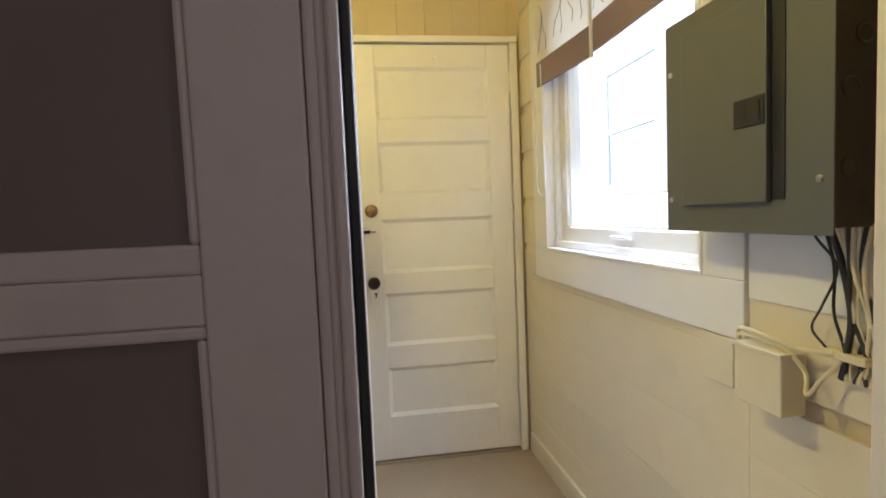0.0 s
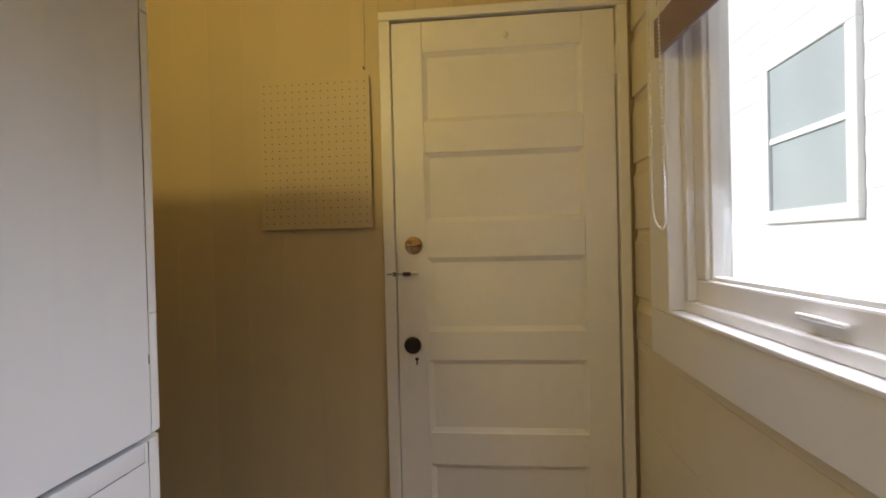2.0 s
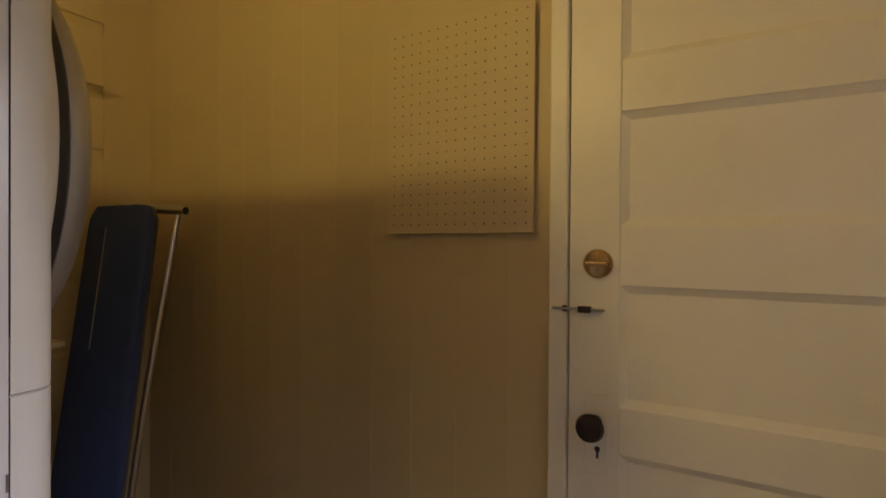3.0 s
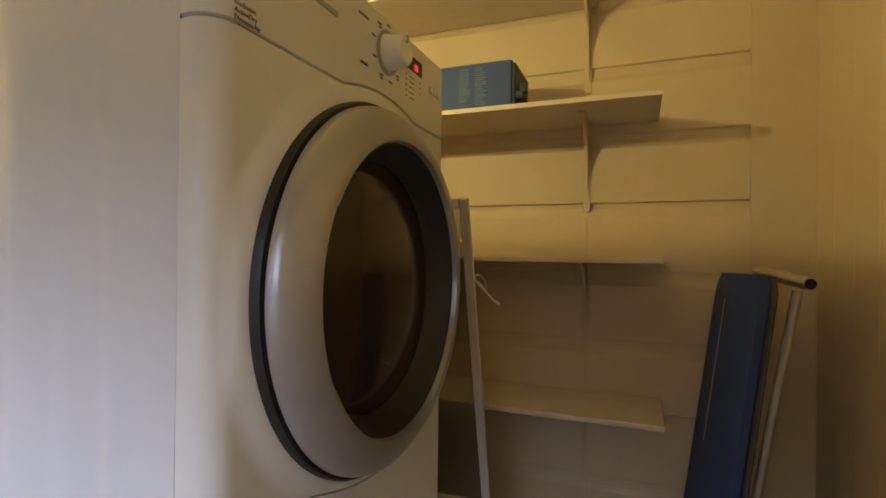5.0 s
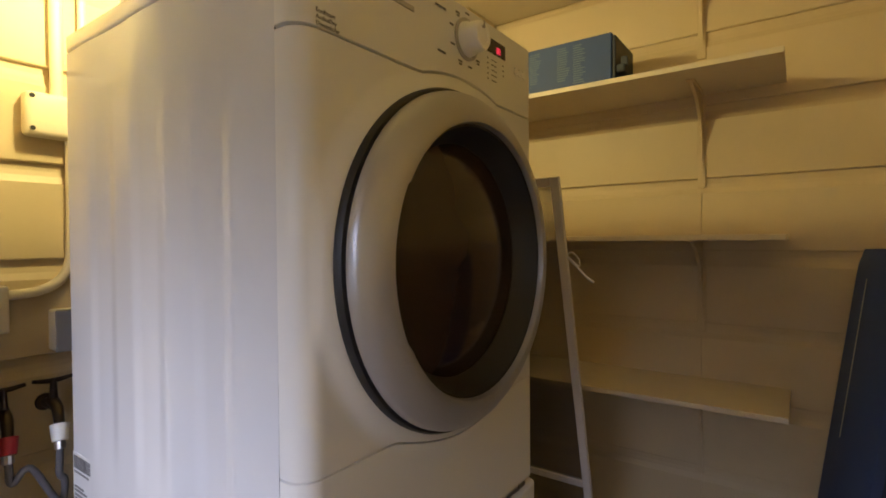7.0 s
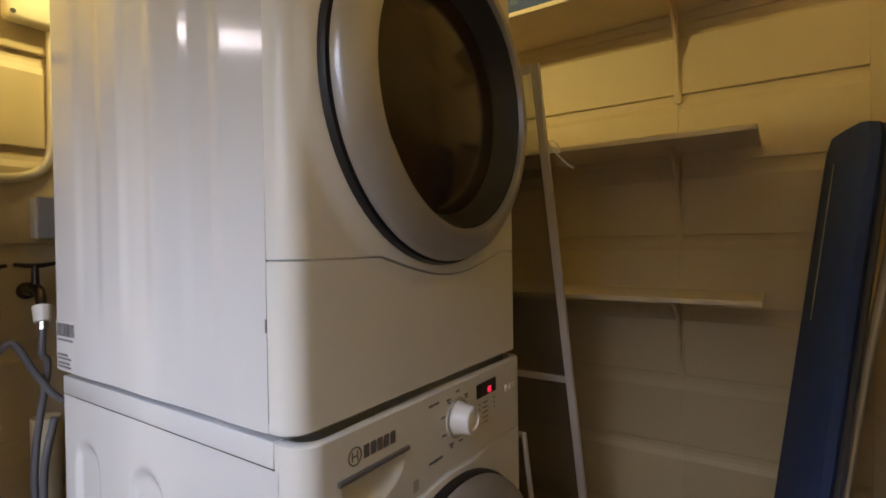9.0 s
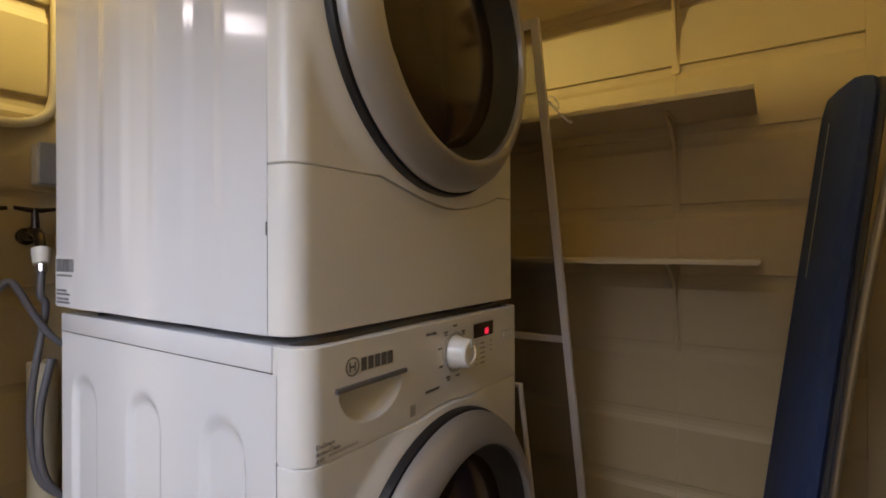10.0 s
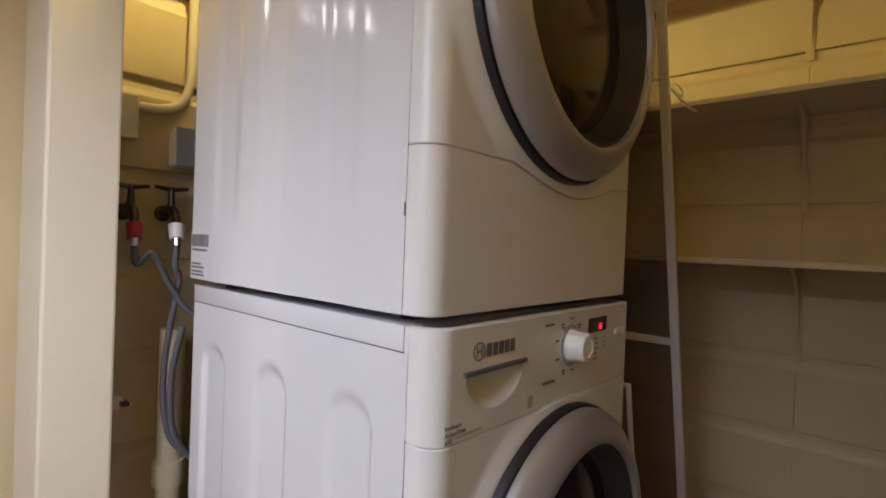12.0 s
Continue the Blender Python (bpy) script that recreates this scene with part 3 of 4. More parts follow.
def round_door(parent, cz, cx, label, rb=0.276):
    """Porthole: black base, silver ring, dark gasket, smoked glass."""
    c = (cx, MYF, cz)
    def cut(bm):
        """Finger recess in the inner edge, on the opening side."""
        for v in bm.verts:
            dx, dz = v.co.x - cx, v.co.z - cz
            if abs(math.atan2(dz, dx)) < math.radians(27) and 0.209 < math.hypot(dx, dz) < 0.2225:
                k = 1 + 0.0085 / math.hypot(dx, dz)
                v.co.x, v.co.z = cx + dx * k, cz + dz * k
        return bm

    ring = part("door", cut(lathe([(0.264, 0.0225), (0.2690, 0.027), (0.2685, 0.034), (0.2645, 0.043), (0.2520, 0.0535), (0.2400, 0.0615), (0.2310, 0.0655), (0.2230, 0.0665), (0.2180, 0.0645), (0.2160, 0.058), (0.2160, 0.0225)], c, "y", 108, True)), SILVER, parent, label, True)
    part("door_base", lathe([(rb, -0.004), (rb, 0.018), (rb - 0.003, 0.0235), (0.255, 0.0235), (0.255, -0.004)], c, "y", 96, True), BLACK, parent, "", True)
    part("inner_trim", cut(lathe([(0.2157, 0.055), (0.2125, 0.054), (0.2060, 0.036), (0.1960, 0.020), (0.1900, 0.012), (0.1930, 0.004), (0.2157, 0.006)], c, "y", 108, True)), BLACK, ring, "glossy black inner trim", True)
    part("door_glass", lathe([(0.1915, 0.010), (0.180, 0.015), (0.150, 0.023), (0.115, 0.029), (0.07, 0.033), (0.03, 0.035), (0.004, 0.0353)], c, "y", 72), GLASSD, ring, "dark smoked glass bowl", True)


def dial(parent, x, z):
    c = (x, MYF, z)
    base = part("dial_ring", lathe([(0.036, -0.001), (0.036, 0.003), (0.031, 0.004), (0.031, -0.001)], c, "y", 40, True), INKL, parent, "grey dial scale ring", True)
    part("dial", lathe([(0.029, 0.001), (0.029, 0.008), (0.0265, 0.012), (0.025, 0.032), (0.022, 0.036), (0.016, 0.0365), (0.015, 0.034), (0.002, 0.034)], c, "y", 40), KNOBW, parent, "round white programme dial", True)
    part("pointer", box((x - 0.0015, MYF + 0.034, z + 0.012), (x + 0.0015, MYF + 0.038, z + 0.024)), INKL, base)
    bm = bmesh.new()
    for k in range(9):
        a = math.radians(15 + k * 40)
        px, pz = x + 0.046 * math.cos(a), z + 0.046 * math.sin(a)
        add_box(bm, (px - 0.006, MYF + 0.0002, pz - 0.0016), (px + 0.006, MYF + 0.0009, pz + 0.0016))
        if k % 2:
            add_box(bm, (px - 0.005, MYF + 0.0002, pz - 0.0065), (px + 0.003, MYF + 0.0009, pz - 0.0035))
    tagged(part("dial_marks", bm, INK, parent, "small unreadable print round the dial"), kind="stuff")


def controls(parent, x, z):
    """Display window, indicator dots and three touch buttons."""
    disp = part("display", box((x - 0.039, MYF - 0.002, z - 0.014), (x + 0.039, MYF + 0.0015, z + 0.014), 0.002), GLASSD, parent, "black display with red digits")
    bm = bmesh.new()
    for dx in (0.006, 0.013):
        for lo, hi in (((-0.003, -0.0075), (0.003, -0.0060)), ((-0.003, -0.0008), (0.003, 0.0008)), ((-0.003, 0.0060), (0.003, 0.0075)), ((-0.0036, -0.0065), (-0.0022, 0.0065)), ((0.0022, -0.0065), (0.0036, 0.0065))):
            add_box(bm, (x - dx + lo[0], MYF + 0.0016, z - 0.004 + 0.75 * lo[1]), (x - dx + hi[0], MYF + 0.0021, z - 0.004 + 0.75 * hi[1]))
    part("digits", bm, LED, disp, "glowing red digits")
    bm = bmesh.new()
    for k in range(5):
        zz = z - 0.026 - k * 0.0095
        add_box(bm, (x + 0.027, MYF + 0.0002, zz - 0.0012), (x + 0.031, MYF + 0.001, zz + 0.0012))
        add_box(bm, (x - 0.004, MYF + 0.0002, zz - 0.0010), (x + 0.016, MYF + 0.0008, zz + 0.0006))
        if k < 3:
            add_box(bm, (x - 0.032, MYF + 0.0002, zz - 0.0012), (x - 0.028, MYF + 0.001, zz + 0.0012))
    tagged(part("indicator_marks", bm, INK, parent), kind="stuff")
    for k in range(3):
        bx = x - 0.084 - k * 0.017
        b = part("button", lathe([(0.0075, 0.0), (0.0075, 0.002), (0.006, 0.0028), (0.001, 0.0026)], (bx, MYF, z - 0.022), "y", 18), KNOBW, parent, "", True)
        bm = lathe([(0.0085, -0.001), (0.0085, 0.0008), (0.0077, 0.0008), (0.0077, -0.001)], (bx, MYF, z - 0.022), "y", 18, True)
        part("button_rim", bm, INKL, b)


def word_bars(parent, x, z, rows, mat, name="print"):
    """Rows of unreadable small print as plain bars; rows of (length, height)."""
    bm = bmesh.new()
    for ln, h in rows:
        p = x
        while p > x - ln:
            w = min(0.0034, p - (x - ln))
            add_box(bm, (p - w * 0.66, MYF + 0.0002, z - h), (p, MYF + 0.0008, z))
            p -= w
        z -= h * 2.6
    tagged(part(name, bm, mat, parent, "rows of small unreadable print"), kind="stuff")


def brand_mark(parent, x, z, h, mat):
    """Roundel and a row of five plain blocks in dark grey."""
    bm = lathe([(h * 0.62, -0.0005), (h * 0.62, 0.0008), (h * 0.53, 0.0008), (h * 0.53, -0.0005)], (x, MYF, z), "y", 32, True)
    add_box(bm, (x - h * 0.28, MYF, z - h * 0.32), (x - h * 0.2, MYF + 0.0008, z + h * 0.32))
    add_box(bm, (x + h * 0.2, MYF, z - h * 0.32), (x + h * 0.28, MYF + 0.0008, z + h * 0.32))
    add_box(bm, (x - h * 0.2, MYF, z - h * 0.05), (x + h * 0.2, MYF + 0.0008, z + h * 0.05))
    mark = part("brand_mark", bm, mat, parent, "dark grey maker's roundel")
    for k in range(5):
        bm = bmesh.new()
        bx = x - h * 0.82 - k * h * 0.68
        add_box(bm, (bx - h * 0.54, MYF, z - h * 0.44), (bx, MYF + 0.0009, z + h * 0.44), 0.0003, 1)
        part("letter_block", bm, mat, mark)


def side_sheet(z0, z1, relief, ny=150, nz=60, mirror=False):
    x, s = (MX0, 1) if mirror else (MX1, -1)
    bm = plate_grid(steps(MYB, SEAM - 0.0013, ny), steps(z0, z1, nz), lambda y, z: Vector((x + s * relief(y, z), y, z)))
    bmesh.ops.recalc_face_normals(bm, faces=bm.faces)
    if bm.faces[0].normal.x * (-s) < 0:
        bmesh.ops.reverse_faces(bm, faces=bm.faces)
    return bm


def smooth01(a, b, x):
    t = min(1, max(0, (x - a) / (b - a)))
    return t * t * (3 - 2 * t)


def swell(cx, cz, rise):
    """The front rises softly towards the rim of its round door."""
    return lambda x, z: -rise * (1 - smooth01(0.270, 0.312, math.hypot(x - cx, z - cz)))


# dryer on top
DZ0, DZ1 = 0.920, 1.832
dryer = thing("clothes_dryer", (-0.59, -1.2, DZ0), "white front-loading clothes dryer stacked on the washing machine", "dryer")


def dryer_relief(y, z):
    w = 0.0
    for yc, hw in ((-1.40, 0.055), (-1.23, 0.06), (-1.045, 0.055)):
        w += 0.0028 * (1 - smooth01(0.4, 1.0, abs(y - yc) / hw)) * smooth01(DZ0 + 0.05, DZ0 + 0.2, z) * (1 - smooth01(DZ1 - 0.28, DZ1 - 0.1, z))
    return w + 0.0011 * math.sin(y * 27 + 0.6 * math.sin(z * 5))


part("core", box((MX0 + 0.012, MYB, DZ0 + 0.002), (MX1 - 0.012, -0.93, DZ1 - 0.036)), BLACK, dryer)
part("side_panel", side_sheet(DZ0, DZ1 - 0.0365, dryer_relief), ENAMEL, dryer, "glossy white enamel side with soft vertical dents", True)
part("side_panel", side_sheet(DZ0, DZ1 - 0.0365, lambda y, z: 0.0, 4, 4, True), ENAMEL, dryer)
part("top", box((MX0, MYB - 0.003, DZ1 - 0.034), (MX1, -0.893, DZ1), 0.006, 3), ENAMEL, dryer, "white enamel top", True)
seam_hi = hump(1.685, -0.625, 0.115, 0.018)
seam_lo = lambda x: 1.137 - (0.036 * math.cos(math.pi / 2 * min(1, abs(x + 0.63) / 0.19)) if abs(x + 0.63) < 0.19 else 0)
part("lower_front", shell(lambda x: DZ0, lambda x: seam_lo(x) - 0.0005, 40, swell(-0.59, 1.395, 0.013)), FRONTW, dryer, "", True)
part("front_panel", shell(lambda x: seam_lo(x) + 0.0004, lambda x: seam_hi(x) - 0.0013, 90, swell(-0.59, 1.395, 0.013), (-0.59, 1.395, 0.232)), FRONTW, dryer, "", True)
part("control_panel", shell(lambda x: seam_hi(x) + 0.0013, lambda x: DZ1 - 0.001, 24, swell(-0.59, 1.395, 0.013)), FRONTW, dryer, "white plastic control panel", True)
part("vent_mark", box((MX1 - 0.0005, -0.9035, 1.047), (MX1 + 0.0006, -0.9012, 1.064)), INK, dryer)
round_door(dryer, 1.395, -0.59, "silver ring of the round dryer door")
dial(dryer, -0.635, 1.775)
controls(dryer, -0.737, 1.792)
brand_mark(dryer, -0.372, 1.797, 0.019, INKL)
slot = part("slot_trim", box((-0.490, MYF - 0.001, 1.7695), (-0.324, MYF + 0.002, 1.7775), 0.001), INKL, dryer, "grey trim line")
for k, words in enumerate(("EcoSmart", "ActiveDry", "DynamicAir")):
    part("lettering", text_mesh(words, 0.0080, (-0.302, MYF + 0.0004, 1.7035 - 0.0080 * k)), INK, dryer, "small dark grey lettering")
word_bars(dryer, -0.545, 1.806, ((0.03, 0.004),), INK)
word_bars(dryer, -0.551, 1.735, ((0.022, 0.004),), INK)
# rating stickers at the back of the side
sticker = part("sticker", box((MX1 - 0.001, -1.551, 0.923), (MX1 + 0.0006, -1.458, 1.018)), ENAMEL, dryer, "white rating sticker with barcode")
bm = bmesh.new()
rnd = random.Random(3)
yy = -1.547
while yy < -1.468:
    w = rnd.choice((0.0012, 0.002, 0.003))
    add_box(bm, (MX1 + 0.0005, yy, 0.988), (MX1 + 0.0010, yy + w, 1.013))
    yy += w + rnd.choice((0.0012, 0.002))
for zz, w in ((0.979, 0.07), (0.950, 0.045), (0.943, 0.06), (0.934, 0.055), (0.927, 0.06)):
    add_box(bm, (MX1 + 0.0005, -1.546, zz), (MX1 + 0.0010, -1.546 + w, zz + 0.0040))
tagged(part("barcode", bm, INK, sticker), kind="stuff")

# washing machine below
WZT = 0.905
MX1, MYF, SEAM = -0.285, -0.848, -0.896     # a little narrower and deeper than the dryer
washer = thing("washing_machine", (-0.59, -1.2, 0), "white front-loading washing machine under the dryer", "washing machine")


def washer_relief(y, z):
    w = 0.0
    for yc, hw in ((-1.455, 0.055), (-1.235, 0.058), (-1.015, 0.058)):
        u = abs(y - yc) / hw
        if u < 1:
            top = 0.735 + hw * math.sqrt(max(0, 1 - u * u)) * 1.1
            w = max(w, 0.008 * smooth01(0, 0.026, top - z) * (1 - smooth01(0.66, 1.0, u)))
    return w


part("core", box((MX0 + 0.016, MYB, 0.03), (MX1 - 0.016, -0.93, WZT - 0.036)), BLACK, washer)
part("side_panel", side_sheet(0.02, WZT - 0.0362, washer_relief, 200, 110), ENAMEL, washer, "white enamel side with three arched recesses", True)
part("side_panel", side_sheet(0.02, WZT - 0.0356, lambda y, z: 0.0, 4, 4, True), ENAMEL, washer)
part("top", box((MX0, MYB - 0.003, WZT - 0.0355), (MX1, -0.9065, WZT), 0.0016, 3), ENAMEL, washer, "white worktop edge", True)
part("top_front_bar", box((MX0 + 0.001, -0.9055, 0.7585), (MX1 - 0.0008, SEAM - 0.001, WZT - 0.0008), 0.001), FRONTW, washer)
for fx in (MX0 + 0.06, MX1 - 0.06):
    for fy in (MYB + 0.06, -0.95):
        part("foot", lathe([(0.022, 0.0), (0.022, 0.012), (0.012, 0.016), (0.012, 0.032)], (fx, fy, 0), "z", 16), BLACK, washer)
SCX, SCZ = -0.414, 0.8395


def scoop(x, z):
    u, v = (x - SCX) / 0.067, (SCZ - z) / 0.053
    q = 1 - u * u - v * v
    return 0.032 * q ** 0.7 if v > 0 and q > 0 else 0.0


wseam = hump(0.7545, -0.60, 0.07, 0.006)
part("front_panel", shell(lambda x: 0.03, lambda x: wseam(x) - 0.0006, 110, swell(-0.60, 0.476, 0.010), (-0.60, 0.476, 0.232)), FRONTW, washer, "", True)
part("control_panel", shell(lambda x: wseam(x) + 0.0005, lambda x: WZT, 70, scoop), FRONTW, washer, "white plastic control panel with scooped drawer grip", True)
part("drawer_trim", box((SCX - 0.075, MYF - 0.003, SCZ - 0.001), (SCX + 0.075, MYF + 0.005, SCZ + 0.006), 0.0015), INK, washer, "dark trim bar over the drawer grip")
round_door(washer, 0.476, -0.60, "silver ring of the round washer door", 0.274)
dial(washer, -0.630, 0.846)
controls(washer, -0.7395, 0.8715)
brand_mark(washer, -0.372, 0.869, 0.021, INK)
for k, words in enumerate(("EcoSmart", "ActionClean", "AVS")):
    part("lettering", text_mesh(words, 0.0085, (-0.306, MYF + 0.0004, 0.7765 - 0.0090 * k)), INK, washer, "small dark grey lettering")
word_bars(washer, -0.328, 0.7655, ((0.055, 0.004),), INKL)
word_bars(washer, -0.545, 0.889, ((0.03, 0.004),), INK)
word_bars(washer, -0.543, 0.795, ((0.04, 0.004),), INK)
bm = box((-0.514, MYF + 0.0002, 0.764), (-0.500, MYF + 0.0008, 0.782))
part("energy_mark", bm, INKL, washer, "small grey square mark")
# spacers that carry the dryer
for fx in (MX0 + 0.06, MX1 - 0.06):
    for fy in (MYB + 0.06, -0.95):
        part("spacer", lathe([(0.02, WZT - 0.004), (0.02, DZ0 + 0.004)], (fx, fy, 0), "z", 16), BLACK, washer)

# ---- shelves on the wall ----
SHX = -1.331


def shelf(z_top, y_end, name_label):
    s = thing("wall_shelf_board", (WALL_L + 0.14, -1.1, z_top - 0.0145), name_label, "shelf", "wall shelves")
    part("board", box((WALL_L + 0.001, -1.78, z_top - 0.0145), (SHX, y_end, z_top), 0.0015), SHELF, s)
    for y in (-0.632, -1.36):
        bm = bmesh.new()
        add_box(bm, (WALL_L + 0.0005, y - 0.011, z_top - 0.296), (WALL_L + 0.004, y + 0.011, z_top - 0.015), 0.001)
        add_box(bm, (WALL_L + 0.0045, y - 0.011, z_top - 0.019), (WALL_L + 0.20, y + 0.011, z_top - 0.015), 0.001)
        # pressed stiffening web across the bend
        pts = [(WALL_L + 0.004, z_top - 0.28), (WALL_L + 0.018, z_top - 0.16), (WALL_L + 0.05, z_top - 0.085), (WALL_L + 0.11, z_top - 0.042), (WALL_L + 0.185, z_top - 0.019), (WALL_L + 0.004, z_top - 0.019)]
        a = [bm.verts.new((x, y - 0.004, z)) for x, z in pts]
        b = [bm.verts.new((x, y + 0.004, z)) for x, z in pts]
        bm.faces.new(a)
        bm.faces.new(b[::-1])
        for k in range(len(pts)):
            bm.faces.new((a[k], b[k], b[(k + 1) % len(pts)], a[(k + 1) % len(pts)]))
        part("bracket", bm, CREAM, s, "painted steel shelf bracket")
    return s


shelf(2.272, -0.60, "cream painted shelf board high on brackets")
shelf(1.881, -0.416, "cream painted shelf board on brackets carrying a blue box")
shelf(1.438, -0.411, "empty cream painted shelf board on brackets")
shelf(1.001, -0.404, "empty cream painted shelf board on brackets, in shade")

# blue carton on the second shelf
carton = thing("carton", (-1.47, -1.02, 1.882), "blue printed carton lying on the shelf, end flap torn open", "box")
part("body", box((-1.535, -1.18, 1.882), (-1.342, -0.822, 2.016), 0.003), CARTON, carton)
part("end_flap", box((-1.531, -0.8215, 1.885), (-1.346, -0.812, 2.008), 0.003, 2), CARTOND, carton, "dark crumpled end of the carton")
bm = bmesh.new()
add_box(bm, (-1.41, -0.812, 1.90), (-1.348, -0.786, 1.925), 0.006)
add_box(bm, (-1.37, -0.800, 1.918), (-1.352, -0.780, 1.945), 0.004)
part("torn_flap", bm, CARTOND, carton, "small torn dark flap")
bm = bmesh.new()
rnd = random.Random(11)
for y0, n in ((-1.13, 13), (-1.075, 14), (-0.985, 15), (-0.935, 17)):
    for k in range(n):
        w = rnd.uniform(0.022, 0.038)
        add_box(bm, (-1.342, y0, 1.999 - k * 0.0068), (-1.3414, y0 + w, 2.0012 - k * 0.0068))
tagged(part("print", bm, CARTONP, carton, "columns of small unreadable print"), kind="stuff")
bottle = thing("plastic_bottle", (-1.45, -1.28, 1.882), "clear plastic bottle on the shelf beside a blue carton", "bottle")
part("body", lathe([(0.036, 1.883), (0.040, 1.89), (0.040, 2.03), (0.034, 2.06), (0.014, 2.085), (0.014, 2.10)], (-1.45, -1.28, 0), "z", 28), CLEAR, bottle, "", True)
part("cap", lathe([(0.0165, 2.098), (0.0165, 2.122), (0.014, 2.125)], (-1.45, -1.28, 0), "z", 20), KNOBW, bottle, "white screw cap", True)

# ---- leaning insect screens ----
def leaning_screen(foot_x, top_x, top_z, y0, y1, bar_z, w, mesh_mat, label):
    """A rectangular screen whose upper edge leans on the machines."""
    s = thing("insect_screen", (foot_x, (y0 + y1) / 2, 0), label, "screen", "leaning screens")
    u = Vector((top_x - foot_x, 0, top_z)).normalized()
    nrm = Vector((u.z, 0, -u.x))
    length = Vector((top_x - foot_x, 0, top_z)).length
    base = Vector((foot_x, 0, 0.004))

    def bar(a, b, ya, yb, name):
        bm = bmesh.new()
        add_box(bm, (-0.006, ya, a), (0.006, yb, b), 0.002)
        m = Matrix(((nrm.x, 0, u.x, base.x), (0, 1, 0, 0), (nrm.z, 0, u.z, base.z), (0, 0, 0, 1)))
        bm.transform(m)
        return part(name, bm, FRAMEW, s)

    bar(0, length, y1 - w, y1, "stile")
    bar(0, length, y0, y0 + w, "stile")
    bar(length - w, length, y0 + w + 0.0005, y1 - w - 0.0005, "top_rail")
    bar(0, w, y0 + w + 0.0005, y1 - w - 0.0005, "bottom_rail")
    bz = bar_z / u.z
    bar(bz - w * 0.45, bz + w * 0.45, y0 + w + 0.0005, y1 - w - 0.0005, "middle_rail")
    if mesh_mat:
        for a, b in ((w, bz - w * 0.45), (bz + w * 0.45, length - w)):
            bm = box((-0.0012, y0 + w, a), (0.0012, y1 - w, b))
            bm.transform(Matrix(((nrm.x, 0, u.x, base.x), (0, 1, 0, 0), (nrm.z, 0, u.z, base.z), (0, 0, 0, 1))))
            part("mesh", bm, mesh_mat, s, "dark insect mesh")
    return s


FRAMEW = material("white_frame_metal", (0.62, 0.58, 0.56), 0.4, vary=0.05, scale=12)
leaning_screen(-1.385, -0.972, 1.566, -1.50, -0.827, 0.782, 0.021, MESH, "white framed insect screen leaning against the stacked machines")
leaning_screen(-1.085, -0.917, 0.72, -1.46, -0.848, 0.36, 0.009, None, "small white screen frame leaning against the washing machine")
tie = thing("string_tie", (-1.03, -0.82, 1.36), "thin white string tied in a loop round the screen frame", "string")
P0 = Vector((-1.022, -0.829, 1.392))
Q = 0.5
loop = curve_pts([P0, P0 + Q * Vector((-0.01, 0.022, 0.012)), P0 + Q * Vector((-0.02, 0.05, -0.02)), P0 + Q * Vector((-0.012, 0.055, -0.052)), P0 + Q * Vector((-0.004, 0.03, -0.03)), P0 + Q * Vector((0, 0.004, -0.004))], 6)
part("loop", tube(loop, 0.0015, 6), PAPER, tie)
tail = curve_pts([P0 + Q * Vector((0, 0.004, -0.012)), P0 + Q * Vector((-0.02, 0.04, -0.055)), P0 + Q * Vector((-0.03, 0.085, -0.105)), P0 + Q * Vector((-0.035, 0.115, -0.125))], 6)
part("tail", tube(tail, [0.0015 + 0.002 * i / len(tail) for i in range(len(tail))], 6), PAPER, tie)

# ---- ironing board in the corner ----
iron = thing("ironing_board", (-1.43, -0.35, 0), "blue covered ironing board standing on end, leaning in the corner", "ironing board")
NB, NT = Vector((-1.262, -0.336, 0.02)), Vector((-1.262, -0.172, 1.400))   # edge nearer the room
FB, FT = Vector((-1.520, -0.405, 0.02)), Vector((-1.514, -0.226, 1.395))   # edge nearer the shelves


def board_outline(n=40):
    """Half widths along the board: square tail, tapered nose at the top."""
    out = []
    for i in range(n + 1):
        t = i / n
        w = 1.0
        if t > 0.95:
            w *= 0.80 + 0.20 * math.sqrt(max(0.0, 1 - ((t - 0.95) / 0.05) ** 2))
        if t < 0.04:
            w *= 0.8 + 0.2 * (t / 0.04)
        out.append((t, max(w, 0.06)))
    return out


def board_slab(grow, d0, d1, rnd_edge):
    bm = bmesh.new()
    rings = []
    for t, w in board_outline():
        a, b = NB.lerp(NT, t), FB.lerp(FT, t)
        mid, half = (a + b) / 2, (a - b) / 2
        up = (NT - NB).normalized()
        nrm = up.cross(half.normalized()).normalized()
        if nrm.y > 0:
            nrm = -nrm
        hw = half * w * grow
        e = half.normalized() * rnd_edge
        ring = [mid + hw - e + nrm * d0, mid + hw + nrm * (d0 + (d1 - d0) * 0.3), mid + hw + nrm * (d0 + (d1 - d0) * 0.75), mid + hw - e + nrm * d1,
                mid + nrm * (d1 + 0.003), mid - hw + e + nrm * d1, mid - hw + nrm * (d0 + (d1 - d0) * 0.75), mid - hw + nrm * (d0 + (d1 - d0) * 0.3), mid - hw + e + nrm * d0]
        rings.append([bm.verts.new(p) for p in ring])
    for u, v in zip(rings, rings[1:]):
        for k in range(len(u)):
            bm.faces.new((u[k], u[(k + 1) % len(u)], v[(k + 1) % len(u)], v[k]))
    bm.faces.new(rings[0])
    bm.faces.new(rings[-1][::-1])
    bmesh.ops.recalc_face_normals(bm, faces=bm.faces)
    return bm


cover = part("cover", board_slab(1.0, 0.0, 0.042, 0.016), BLUE, iron, "padded blue fabric cover", True)
